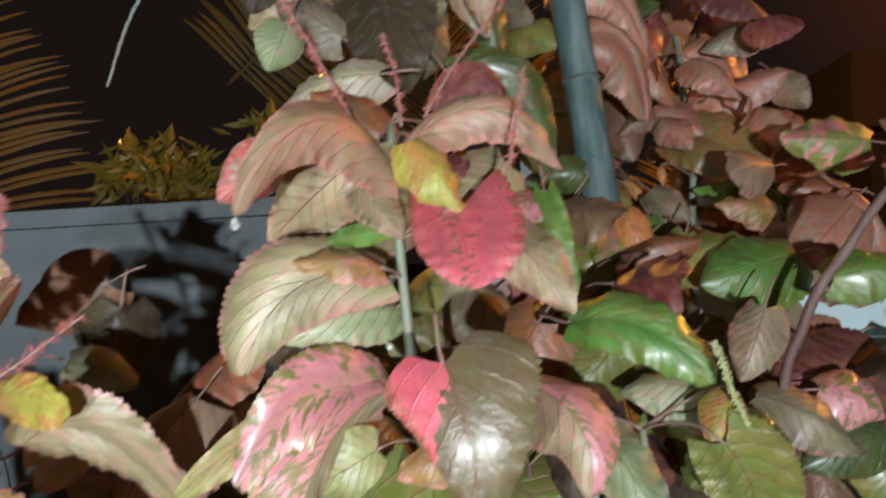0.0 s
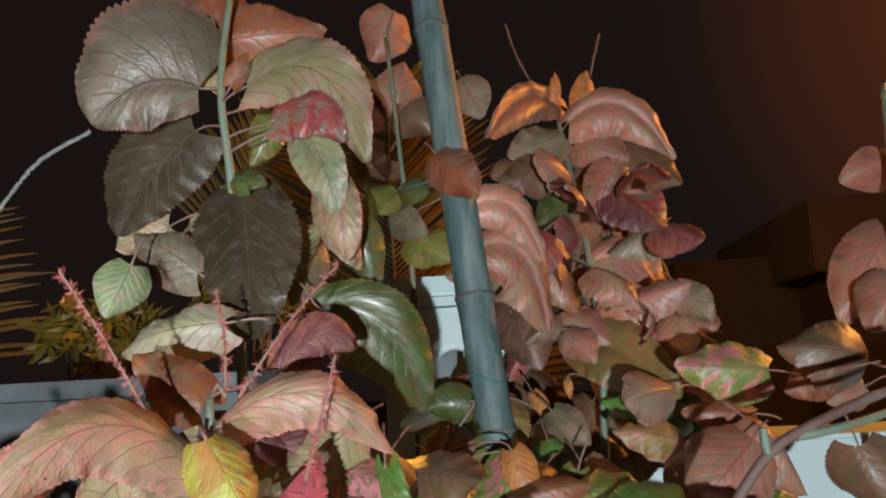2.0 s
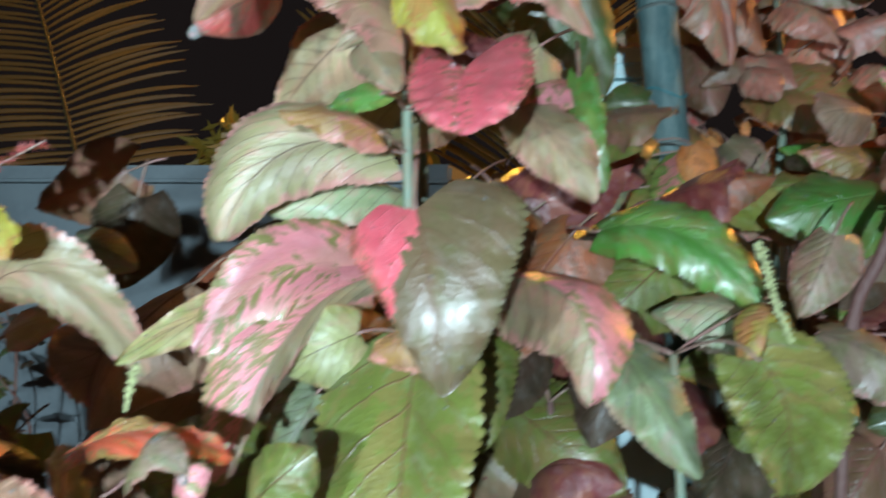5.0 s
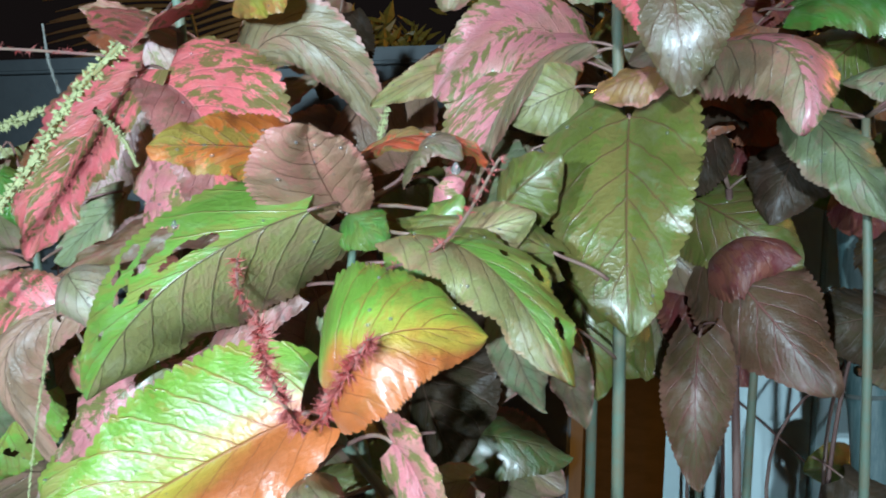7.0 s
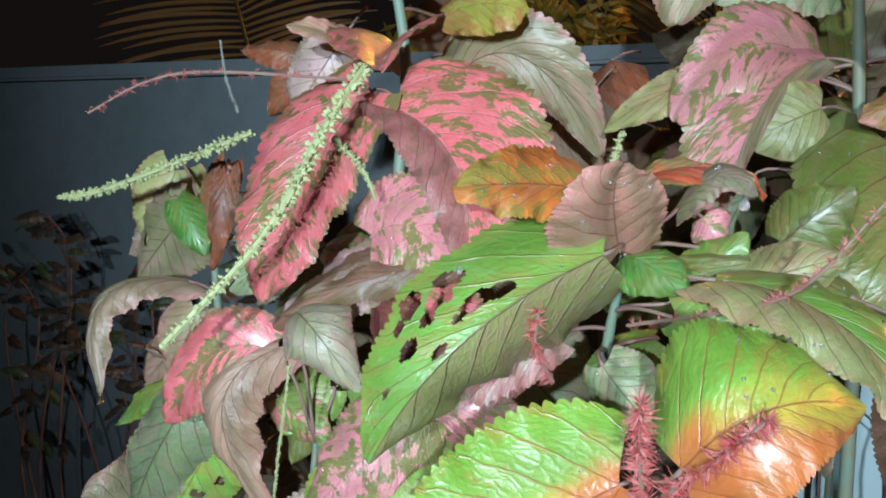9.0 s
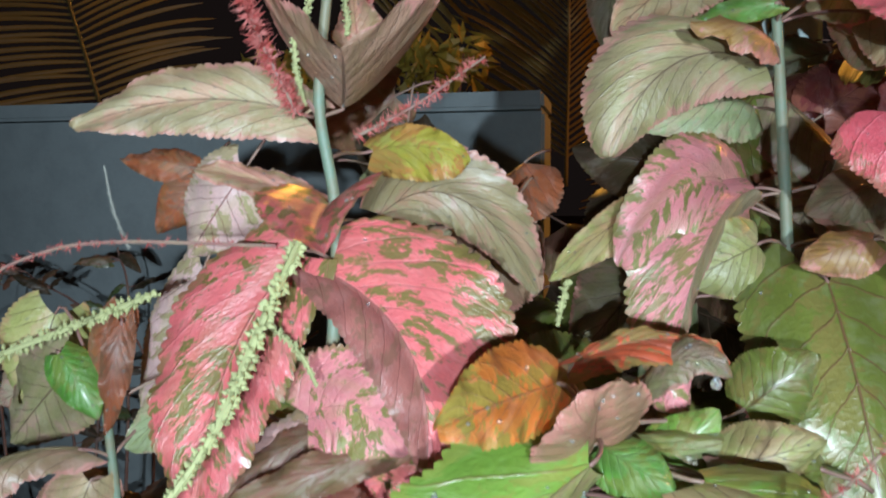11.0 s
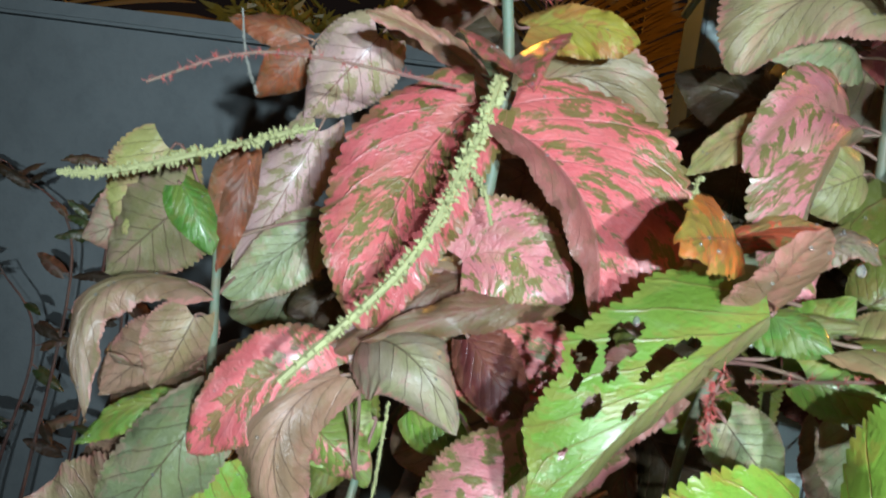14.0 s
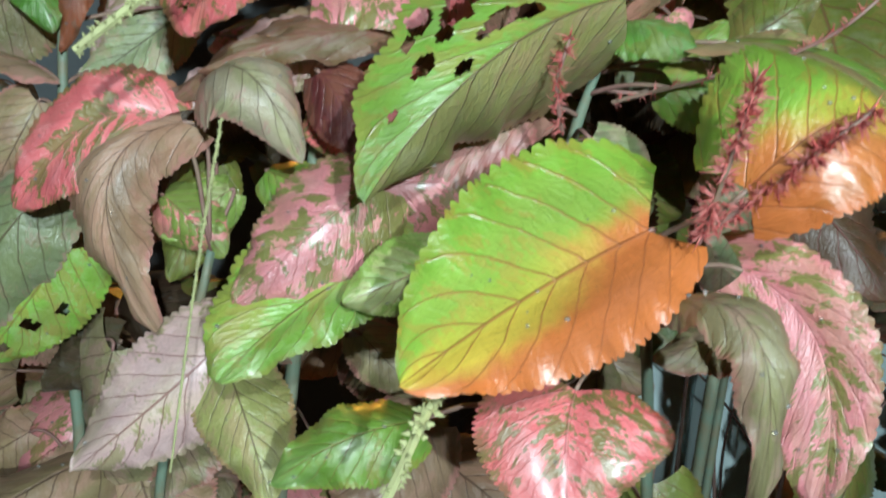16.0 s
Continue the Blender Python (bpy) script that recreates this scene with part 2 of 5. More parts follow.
LEAF = {
    "dusty": leaf_material("leaf_dusty", (0.35, 0.235, 0.145), (0.41, 0.26, 0.18), 0.4, vein=(0.12, 0.07, 0.05), rim_colour=(0.60, 0.27, 0.24)),
    "beige": leaf_material("leaf_beige", (0.36, 0.30, 0.165), (0.43, 0.28, 0.185), 0.32, vein=(0.12, 0.07, 0.05), rim_colour=(0.60, 0.27, 0.24)),
    "palebeige": leaf_material("leaf_pale_beige", (0.43, 0.38, 0.26), (0.47, 0.33, 0.26), 0.32, vein=(0.12, 0.07, 0.05), rim_colour=(0.60, 0.27, 0.24)),
    "greybeige": leaf_material("leaf_grey_beige", (0.18, 0.155, 0.10), (0.22, 0.17, 0.115), 0.4, vein=(0.12, 0.07, 0.05), rim_colour=(0.34, 0.16, 0.13)),
    "oldbeige": leaf_material("leaf_old_beige", (0.28, 0.24, 0.13), (0.34, 0.24, 0.17), 0.4, vein=(0.12, 0.07, 0.05), rim_colour=(0.46, 0.20, 0.17)),
    "peach": leaf_material("leaf_peach", (0.42, 0.25, 0.16), (0.50, 0.24, 0.18), 0.4, vein=(0.24, 0.11, 0.07), rim_colour=(0.62, 0.26, 0.22)),
    "palepink": leaf_material("leaf_pale_pink", (0.68, 0.47, 0.45), (0.40, 0.33, 0.20), 0.34, gloss=0.36, shine=0.95),
    "pink": leaf_material("leaf_pink", (0.80, 0.29, 0.31), (0.24, 0.22, 0.07), 0.40, 1.6, vein=(0.7, 0.3, 0.28), vein_mix=0.3, gloss=0.36, shine=0.95),
    "pinkgreen": leaf_material("leaf_pink_green", (0.70, 0.24, 0.22), (0.20, 0.28, 0.06), 0.55, 0.9),
    "pinkred": leaf_material("leaf_pink_red", (0.72, 0.155, 0.165), (0.19, 0.15, 0.045), 0.38, 1.5, vein=(0.75, 0.30, 0.28), vein_mix=0.35, gloss=0.36, shine=0.95),
    "hotpink": leaf_material("leaf_hot_pink", (0.80, 0.13, 0.17), (0.24, 0.12, 0.05), 0.26, 2.6, vein=(0.7, 0.15, 0.17), vein_mix=0.3, gloss=0.36, shine=0.95),
    "rose": leaf_material("leaf_rose", (0.46, 0.08, 0.07), (0.26, 0.15, 0.11), 0.4),
    "roseshade": leaf_material("leaf_rose_shade", (0.42, 0.16, 0.14), (0.30, 0.15, 0.11), 0.4),
    "crimson": leaf_material("leaf_crimson", (0.50, 0.08, 0.08), (0.34, 0.22, 0.17), 0.42, 0.7, gloss=0.36, shine=0.95),
    "maroon": leaf_material("leaf_maroon", (0.20, 0.045, 0.045), (0.26, 0.09, 0.06), 0.4),
    "rust": leaf_material("leaf_rust", (0.36, 0.11, 0.045), (0.26, 0.12, 0.07), 0.4),
    "copper": leaf_material("leaf_copper", (0.46, 0.17, 0.11), (0.33, 0.21, 0.14), 0.4),
    "salmon": leaf_material("leaf_salmon", (0.58, 0.23, 0.16), (0.42, 0.27, 0.18), 0.4),
    "brown": leaf_material("leaf_brown", (0.20, 0.12, 0.06), (0.24, 0.12, 0.08), 0.4),
    # dark brown; on the shrub by the cement wall it also stands for shade
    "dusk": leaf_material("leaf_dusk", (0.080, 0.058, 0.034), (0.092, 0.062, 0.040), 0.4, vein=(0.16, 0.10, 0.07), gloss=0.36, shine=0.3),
    "umber": leaf_material("leaf_umber", (0.165, 0.125, 0.062), (0.15, 0.13, 0.055), 0.4, vein=(0.20, 0.10, 0.06), gloss=0.33, shine=0.95),
    "orange": leaf_material("leaf_orange", (0.72, 0.21, 0.04), (0.38, 0.26, 0.05), 0.36, 1.0),
    "redorange": leaf_material("leaf_red_orange", (0.66, 0.12, 0.05), (0.30, 0.20, 0.06), 0.38),
    # the street lamp's orange backlight is put into this leaf colour
    "lamplit": leaf_material("leaf_lamplit", (0.74, 0.26, 0.07), (0.55, 0.20, 0.06), 0.35),
    "ochre": leaf_material("leaf_ochre", (0.42, 0.24, 0.07), (0.60, 0.26, 0.20), 0.32),
    "yellow": leaf_material("leaf_yellow", (0.43, 0.38, 0.055), (0.46, 0.22, 0.06), 0.42, 0.7, vein=(0.35, 0.3, 0.06)),
    "oldyellow": leaf_material("leaf_old_yellow", (0.27, 0.20, 0.05), (0.36, 0.17, 0.07), 0.42, vein=(0.30, 0.24, 0.08)),
    "olive": leaf_material("leaf_olive", (0.18, 0.225, 0.04), (0.235, 0.21, 0.055), 0.36, vein=(0.20, 0.08, 0.05), gloss=0.33, shine=1.0),
    "limeolive": leaf_material("leaf_lime_olive", (0.36, 0.36, 0.13), (0.40, 0.33, 0.16), 0.35, vein=(0.12, 0.07, 0.05), rim_colour=(0.48, 0.30, 0.16)),
    "sage": leaf_material("leaf_sage", (0.27, 0.33, 0.17), (0.34, 0.31, 0.19), 0.36, vein=(0.12, 0.07, 0.05), rim_colour=(0.44, 0.30, 0.22)),
    "green": leaf_material("leaf_green", (0.10, 0.27, 0.04), (0.14, 0.22, 0.04), 0.4, vein=(0.16, 0.30, 0.08), gloss=0.33, shine=1.0),
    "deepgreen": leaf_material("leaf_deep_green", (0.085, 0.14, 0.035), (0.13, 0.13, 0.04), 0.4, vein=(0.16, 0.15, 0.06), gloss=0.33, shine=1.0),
    "lightgreen": leaf_material("leaf_light_green", (0.20, 0.40, 0.055), (0.27, 0.33, 0.06), 0.36, vein=(0.30, 0.20, 0.07), gloss=0.33, shine=1.0),
    "lime": leaf_material("leaf_lime", (0.50, 0.58, 0.22), (0.28, 0.44, 0.09), 0.4, gloss=0.36, shine=0.95),
    "sunset": leaf_material("leaf_sunset", (0.26, 0.42, 0.05), (0.55, 0.16, 0.05), 0.36, vein=(0.42, 0.13, 0.05),
                            across=((0.22, 0.42, 0.05), (0.66, 0.50, 0.07), (0.58, 0.17, 0.045)), gloss=0.33, shine=1.0),
}
STALK_GREEN = surface("stalk_green", (0.16, 0.245, 0.18), (0.22, 0.19, 0.115), 60, 0.5, 0.4, 0.0006)
STALK_PINK = surface("stalk_pink", (0.26, 0.13, 0.12), (0.28, 0.22, 0.15), 60, 0.5, 0.3, 0.0006)
BARK = surface("bark", (0.13, 0.06, 0.05), (0.24, 0.17, 0.14), 40, 0.6, 0.6, 0.001, stretch=(1, 1, 0.35))
CATKIN = surface("catkin_pale", (0.44, 0.47, 0.22), (0.34, 0.35, 0.17), 120, 0.7, 0.3, 0.0005)
CATKIN_DRY = surface("catkin_dry", (0.34, 0.35, 0.31), (0.24, 0.25, 0.22), 120, 0.7, 0.3, 0.0005)
SPIKE = surface("spike_red", (0.40, 0.04, 0.035), (0.58, 0.24, 0.21), 260, 0.6, 0.3, 0.0005)
BAMBOO = surface("bamboo_weathered", (0.055, 0.11, 0.11), (0.20, 0.26, 0.24), 11, 0.5, 0.4, 0.001, stretch=(6, 6, 0.6))
NODE_DARK = surface("bamboo_node", (0.08, 0.10, 0.09), (0.16, 0.18, 0.16), 30, 0.7, 0.4, 0.001)
CEMENT = surface("cement_wall", (0.34, 0.39, 0.40), (0.24, 0.28, 0.29), 1.6, 0.85, 0.5, 0.004)
WHITE = surface("pale_blue_paint", (0.74, 0.94, 0.94), (0.67, 0.88, 0.88), 2.2, 0.6, 0.3, 0.003)
SOIL = surface("soil", (0.08, 0.06, 0.045), (0.05, 0.04, 0.03), 6, 0.9, 0.8, 0.02)
PALM = surface("palm_green", (0.20, 0.15, 0.035), (0.26, 0.18, 0.04), 12, 0.5, 0.2, 0.001)
RACHIS = surface("palm_rachis", (0.18, 0.145, 0.05), (0.13, 0.11, 0.045), 12, 0.5, 0.2, 0.001)
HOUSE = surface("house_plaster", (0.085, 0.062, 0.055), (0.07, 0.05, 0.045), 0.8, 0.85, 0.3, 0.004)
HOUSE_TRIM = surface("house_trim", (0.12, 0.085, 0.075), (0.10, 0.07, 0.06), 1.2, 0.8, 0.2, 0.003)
DARK_GLASS = surface("dark_pane", (0.02, 0.02, 0.025), (0.03, 0.03, 0.03), 3, 0.15, 0.05, 0.001)
GOLD = surface("golden_leaf", (0.40, 0.28, 0.04), (0.26, 0.22, 0.04), 20, 0.4, 0.1, 0.001)
WIRE = surface("blue_wire", (0.06, 0.22, 0.24), (0.05, 0.18, 0.2), 30, 0.4, 0.1, 0.0005)

WATER, wnt, wp = mat("water")
wp.inputs["Base Color"].default_value = (0.95, 0.97, 0.97, 1)
wp.inputs["Roughness"].default_value = 0.03
wp.inputs["Transmission Weight"].default_value = 0.85
wp.inputs["IOR"].default_value = 1.33

# ---- building helpers ----


def link(name, bm, material, parent=None, label="", even=True):
    me = bpy.data.meshes.new(name)
    bm.normal_update()
    bm.to_mesh(me)
    bm.free()
    for one in material if isinstance(material, tuple) else (material,):
        me.materials.append(one)
    if even:
        me.polygons.foreach_set("use_smooth", [True] * len(me.polygons))
    ob = new(name, me)
    ob.parent = parent
    if label:
        ob["label"] = label
    return ob


def empty(name, label, category, group="", place=(0, 0, 0)):
    ob = new(name)
    ob.empty_display_size = 0.05
    ob.location = place
    return tagged(ob, label, category, group)


def spline(pts, n):
    """Points along a smooth curve through pts."""
    ps = [Vector(p) for p in pts]
    ps = [2 * ps[0] - ps[1], *ps, 2 * ps[-1] - ps[-2]]
    out = []
    for i in range(1, len(ps) - 2):
        a, b, c, d = ps[i - 1:i + 3]
        for k in range(n):
            t = k / n
            out.append(0.5 * (2 * b + (c - a) * t + (2 * a - 5 * b + 4 * c - d) * t * t + (3 * b - a - 3 * c + d) * t ** 3))
    out.append(ps[-2])
    return out


def tube(bm, line, radius, sides=8, slot=0, end=None):
    """A tapering tube along line; radius may be a function of 0..1."""
    rings, n = [], len(line)
    ref = Vector((0.31, 0.83, 0.46))
    for i, p in enumerate(line):
        t = (line[min(i + 1, n - 1)] - line[max(i - 1, 0)]).normalized()
        a = t.cross(ref).normalized()
        b = t.cross(a)
        r = radius(i / (n - 1)) if callable(radius) else radius + ((end if end is not None else radius) - radius) * i / (n - 1)
        rings.append([bm.verts.new(p + (a * math.cos(k * math.tau / sides) + b * math.sin(k * math.tau / sides)) * r) for k in range(sides)])
    for r0, r1 in zip(rings, rings[1:]):
        for k in range(sides):
            bm.faces.new((r0[k], r0[(k + 1) % sides], r1[(k + 1) % sides], r1[k])).material_index = slot
    for ring in (rings[0][::-1], rings[-1]):
        bm.faces.new(ring).material_index = slot


def box(bm, lo, hi, slot=0, bevel=0.0):
    m = Matrix.Translation((Vector(lo) + Vector(hi)) / 2) @ Matrix.Diagonal((*(Vector(hi) - Vector(lo)), 1))
    made = bmesh.ops.create_cube(bm, size=1, matrix=m)["verts"]
    faces = {f for v in made for f in v.link_faces}
    for f in faces:
        f.material_index = slot
    if bevel:
        edges = {e for v in made for e in v.link_edges}
        bmesh.ops.bevel(bm, geom=list(edges), offset=bevel, segments=2, affect="EDGES")


# ---- setting ----
bm = bmesh.new()
bmesh.ops.create_grid(bm, x_segments=8, y_segments=8, size=60)
tagged(link("ground", bm, SOIL), "dark bare garden soil under the shrubs", "ground", kind="structure")

bm = bmesh.new()
box(bm, (-6.0, 1.66, 0.0), (-0.15, 1.80, 1.552), 0, 0.005)
box(bm, (-6.0, 1.645, 1.554), (-0.15, 1.815, 1.586), 0, 0.006)
tagged(link("wall_left", bm, CEMENT, even=False), "low grey cement boundary wall with a coping", "wall", kind="structure")

bm = bmesh.new()
box(bm, (0.222, 1.33, 0.0), (5.0, 1.50, 1.464), 0, 0.005)
box(bm, (0.222, 1.30, 1.318), (5.0, 1.328, 1.338), 0, 0.004)
box(bm, (0.222, 1.315, 1.284), (5.0, 1.328, 1.296), 0, 0.003)
tagged(link("wall_right", bm, WHITE, even=False), "pale blue painted low boundary wall with a ledge", "wall", kind="structure")

bm = bmesh.new()
box(bm, (0.045, 1.31, 0.0), (0.219, 1.50, 1.648), 0, 0.006)
box(bm, (0.039, 1.302, 1.650), (0.225, 1.506, 1.662), 0, 0.003)
box(bm, (0.045, 1.31, 1.664), (0.219, 1.50, 1.690), 0, 0.005)
tagged(link("wall_pier", bm, WHITE, even=False), "pale blue painted masonry pier beside the wall", "pier", kind="structure")


# ---- foliage ----
BRANCHES = {}
SHRUBS = {
    "left": empty("copperleaf_shrub", "copperleaf shrub with pink, olive and green serrated leaves", "shrub", place=(-0.17, 0.56, 0)),
    "centre": empty("copperleaf_shrub", "copperleaf shrub with beige and hot pink leaves beside a pole", "shrub", place=(0.06, 0.72, 0)),
    "behind": empty("copperleaf_shrub", "copper-brown copperleaf shrub tied to a bamboo pole", "shrub", place=(0.3, 1.2, 0)),
    "right": empty("copperleaf_shrub", "copperleaf shrub with a bare brown branch and green leaves", "shrub", place=(0.3, 0.8, 0)),
}
SHRUBS["upper"] = SHRUBS["centre"]


def branch(shrub, pts, r0, r1, material, label=""):
    line = spline(pts, 8)
    bm = bmesh.new()
    knots = [random.random() for _ in range(8)]
    tube(bm, line, lambda t: (r0 + (r1 - r0) * t) * (1 + 0.10 * math.sin(t * 90 + knots[0] * 9) * (math.sin(t * 31) > 0.6)), 9)
    root = SHRUBS[shrub]
    ob = link("stem", bm, material, root, label)
    ob.matrix_parent_inverse = Matrix.Translation(-root.location)
    BRANCHES.setdefault(shrub, []).append((ob, line))
    return ob


branch("left", [(-0.148, 0.593, 0.000), (-0.146, 0.573, 0.831), (-0.144, 0.563, 1.151), (-0.140, 0.548, 1.311), (-0.138, 0.551, 1.391), (-0.144, 0.548, 1.441), (-0.138, 0.543, 1.486)], 0.0037, 0.0021, STALK_GREEN)
branch("left", [(-0.268, 0.643, 0.000), (-0.258, 0.623, 0.931), (-0.266, 0.593, 1.181), (-0.270, 0.581, 1.300)], 0.0037, 0.0022, STALK_GREEN)
branch("left", [(-0.038, 0.633, 0.000), (-0.040, 0.590, 1.031), (-0.042, 0.553, 1.231), (-0.030, 0.528, 1.316)], 0.0037, 0.0018, STALK_GREEN)
branch("left", [(0.050, 0.660, 0.000), (0.038, 0.620, 0.950), (0.010, 0.550, 1.140), (-0.016, 0.482, 1.236)], 0.0034, 0.0020, STALK_GREEN)
branch("left", [(-0.178, 0.673, 0.000), (-0.188, 0.613, 0.831), (-0.198, 0.563, 1.081), (-0.178, 0.543, 1.211)], 0.0031, 0.0019, STALK_GREEN)
branch("centre", [(0.078, 0.742, 0.000), (0.070, 0.702, 0.910), (0.066, 0.670, 1.260), (0.060, 0.666, 1.390), (0.054, 0.670, 1.490), (0.052, 0.673, 1.555)], 0.0043, 0.0024, STALK_GREEN)
branch("centre", [(0.218, 0.782, 0.000), (0.208, 0.742, 0.910), (0.198, 0.712, 1.210), (0.188, 0.712, 1.370)], 0.0037, 0.0023, STALK_GREEN)
branch("centre", [(0.128, 0.862, 0.000), (0.138, 0.802, 0.910), (0.128, 0.792, 1.210), (0.118, 0.782, 1.330)], 0.0037, 0.0023, BARK)
branch("upper", [(0.016, 0.954, 0.000), (0.016, 0.904, 0.987), (0.016, 0.844, 1.487), (0.014, 0.826, 1.687), (0.008, 0.819, 1.777), (0.012, 0.834, 1.867)], 0.0050, 0.0023, STALK_GREEN)
branch("behind", [(0.316, 1.226, 0.000), (0.311, 1.206, 0.973), (0.296, 1.106, 1.453), (0.301, 1.106, 1.573), (0.296, 1.156, 1.723), (0.284, 1.216, 1.853), (0.286, 1.221, 1.913)], 0.0050, 0.0021, STALK_GREEN)
branch("behind", [(0.096, 1.206, 0.000), (0.096, 1.156, 1.173), (0.116, 1.056, 1.553), (0.116, 1.046, 1.693), (0.096, 1.086, 1.923)], 0.0043, 0.0021, STALK_GREEN)
branch("right", [(0.300, 0.840, 0.000), (0.288, 0.780, 0.900), (0.278, 0.752, 1.330), (0.294, 0.745, 1.426), (0.321, 0.742, 1.472), (0.348, 0.742, 1.507), (0.380, 0.750, 1.523), (0.433, 0.770, 1.539), (0.520, 0.810, 1.555)], 0.0037, 0.0029, BARK, "bare reddish-brown branch")
branch("right", [(0.348, 0.742, 1.507), (0.347, 0.742, 1.515), (0.347, 0.742, 1.522)], 0.0030, 0.0024, STALK_GREEN)
branch("right", [(0.366, 0.746, 1.516), (0.389, 0.750, 1.519), (0.428, 0.768, 1.526), (0.50, 0.80, 1.545)], 0.0030, 0.0022, STALK_GREEN)
branch("right", [(0.147, 0.950, 0.000), (0.142, 0.920, 1.000), (0.144, 0.900, 1.400), (0.150, 0.900, 1.500)], 0.0043, 0.0029, STALK_GREEN)
branch("right", [(0.572, 1.200, 0.000), (0.592, 1.150, 1.200), (0.612, 1.120, 1.700), (0.632, 1.150, 1.850)], 0.0059, 0.0029, STALK_GREEN)


def outline(s):
    """Half-width of an ovate leaf with a drawn-out tip, 0 to 1."""
    return (max(math.sin(math.pi * min(s, 1) ** 0.66), 0) ** 0.52) * (1 - 0.22 * s ** 4)


ROWS, COLS = 96, 6


def scallop(i, rnd):
    """How far the margin stands out at row i: rounded teeth of four rows each."""
    return 1.0 + (-0.036, 0.008, 0.020, 0.008)[i % 4] + rnd.uniform(-0.010, 0.010)


def leaf(shrub, kind, base, tip, up, width, arch=0.1, left=15, right=15, holes=0, curl=34, tied=True):
    """A serrated leaf from base to tip whose upper face looks along up; left and right fold its halves down, in degrees."""
    rnd = random.Random(int(abs(base[0] * 7919 + base[2] * 104729 + tip[0] * 1299709) * 1000))
    base, tip, up = Vector(base), Vector(tip), Vector(up).normalized()
    axis = tip - base
    length = axis.length
    lean = up.cross(axis).normalized() * rnd.uniform(-0.05, 0.05) * length
    mid = (base + tip) / 2 + up * arch * length * 1.6 + lean
    mid += (base - tip) * 0.05
    twist = rnd.uniform(-0.5, 0.5)
    wave, phase, ripple = rnd.uniform(0.025, 0.065), rnd.uniform(0, 6), rnd.choice((2.0, 2.6, 3.3))
    bm = bmesh.new()
    uvl, flat = bm.loops.layers.uv.new("uv"), bm.loops.layers.uv.new("flat")
    grid, where, spread = [], {}, {}
    rows, arms = (ROWS, COLS) if not holes else (84, 16)
    cols = 2 * arms + 1
    for i in range(rows + 1):
        s = i / rows
        p = base * (1 - s) ** 2 + mid * 2 * s * (1 - s) + tip * s * s
        t = ((mid - base) * (1 - s) + (tip - mid) * s).normalized()
        side = t.cross(up).normalized()
        nrm = side.cross(t)
        turn = twist * (s - 0.3)
        side, nrm = side * math.cos(turn) + nrm * math.sin(turn), nrm * math.cos(turn) - side * math.sin(turn)
        half = outline(0.02 + 0.98 * s) * width / 2 * (1.0 if i < rows else 0.0)
        row = []
        for j in range(cols):
            q = (j - arms) / arms
            a = abs(q)
            fold = radians(right if q > 0 else left)
            bend = radians(curl) * a
            tooth = 1.0
            if a == 1:
                tooth = scallop(i, rnd)
            x = half * a * tooth * math.cos(fold + bend * 0.5)
            z = -half * a * math.sin(fold + bend * 0.5)
            z += wave * length * a * a * math.sin(s * math.pi * 2 * ripple + phase + (1.6 if q > 0 else 0)) * (0.3 + 0.7 * s)
            z += 0.012 * length * a ** 4 * math.sin(s * 44 + phase * 3) * (1 if q > 0 else -1)
            back = 0.17 * length * a ** 1.4 * (1 - s) ** 5
            v = bm.verts.new(p + side * math.copysign(x, q) * (1 if q else 0) + nrm * z - t * back)
            where[v] = (s, q)
            spread[v] = (s * length / 0.08, q * half / 0.08)
            row.append(v)
        grid.append(row)
    gone = [(rnd.uniform(0.25, 0.85), rnd.uniform(-0.7, 0.7), rnd.uniform(0.022, 0.06)) for _ in range(holes)]
    for i in range(rows):
        for j in range(cols - 1):
            s, q = (i + 0.5) / rows, (j + 0.5 - arms) / arms
            jag = 1 + 0.9 * noise.noise(Vector((s * 21, q * 9, phase)))
            if any((s - a) ** 2 + ((q - b) * 0.45) ** 2 < r * r * jag for a, b, r in gone):
                continue
            f = bm.faces.new((grid[i][j], grid[i][j + 1], grid[i + 1][j + 1], grid[i + 1][j]))
            for lp in f.loops:
                lp[uvl].uv, lp[flat].uv = where[lp.vert], spread[lp.vert]
    return dress(shrub, (LEAF[kind],), bm, grid, rnd, base, mid, axis, up, tied)


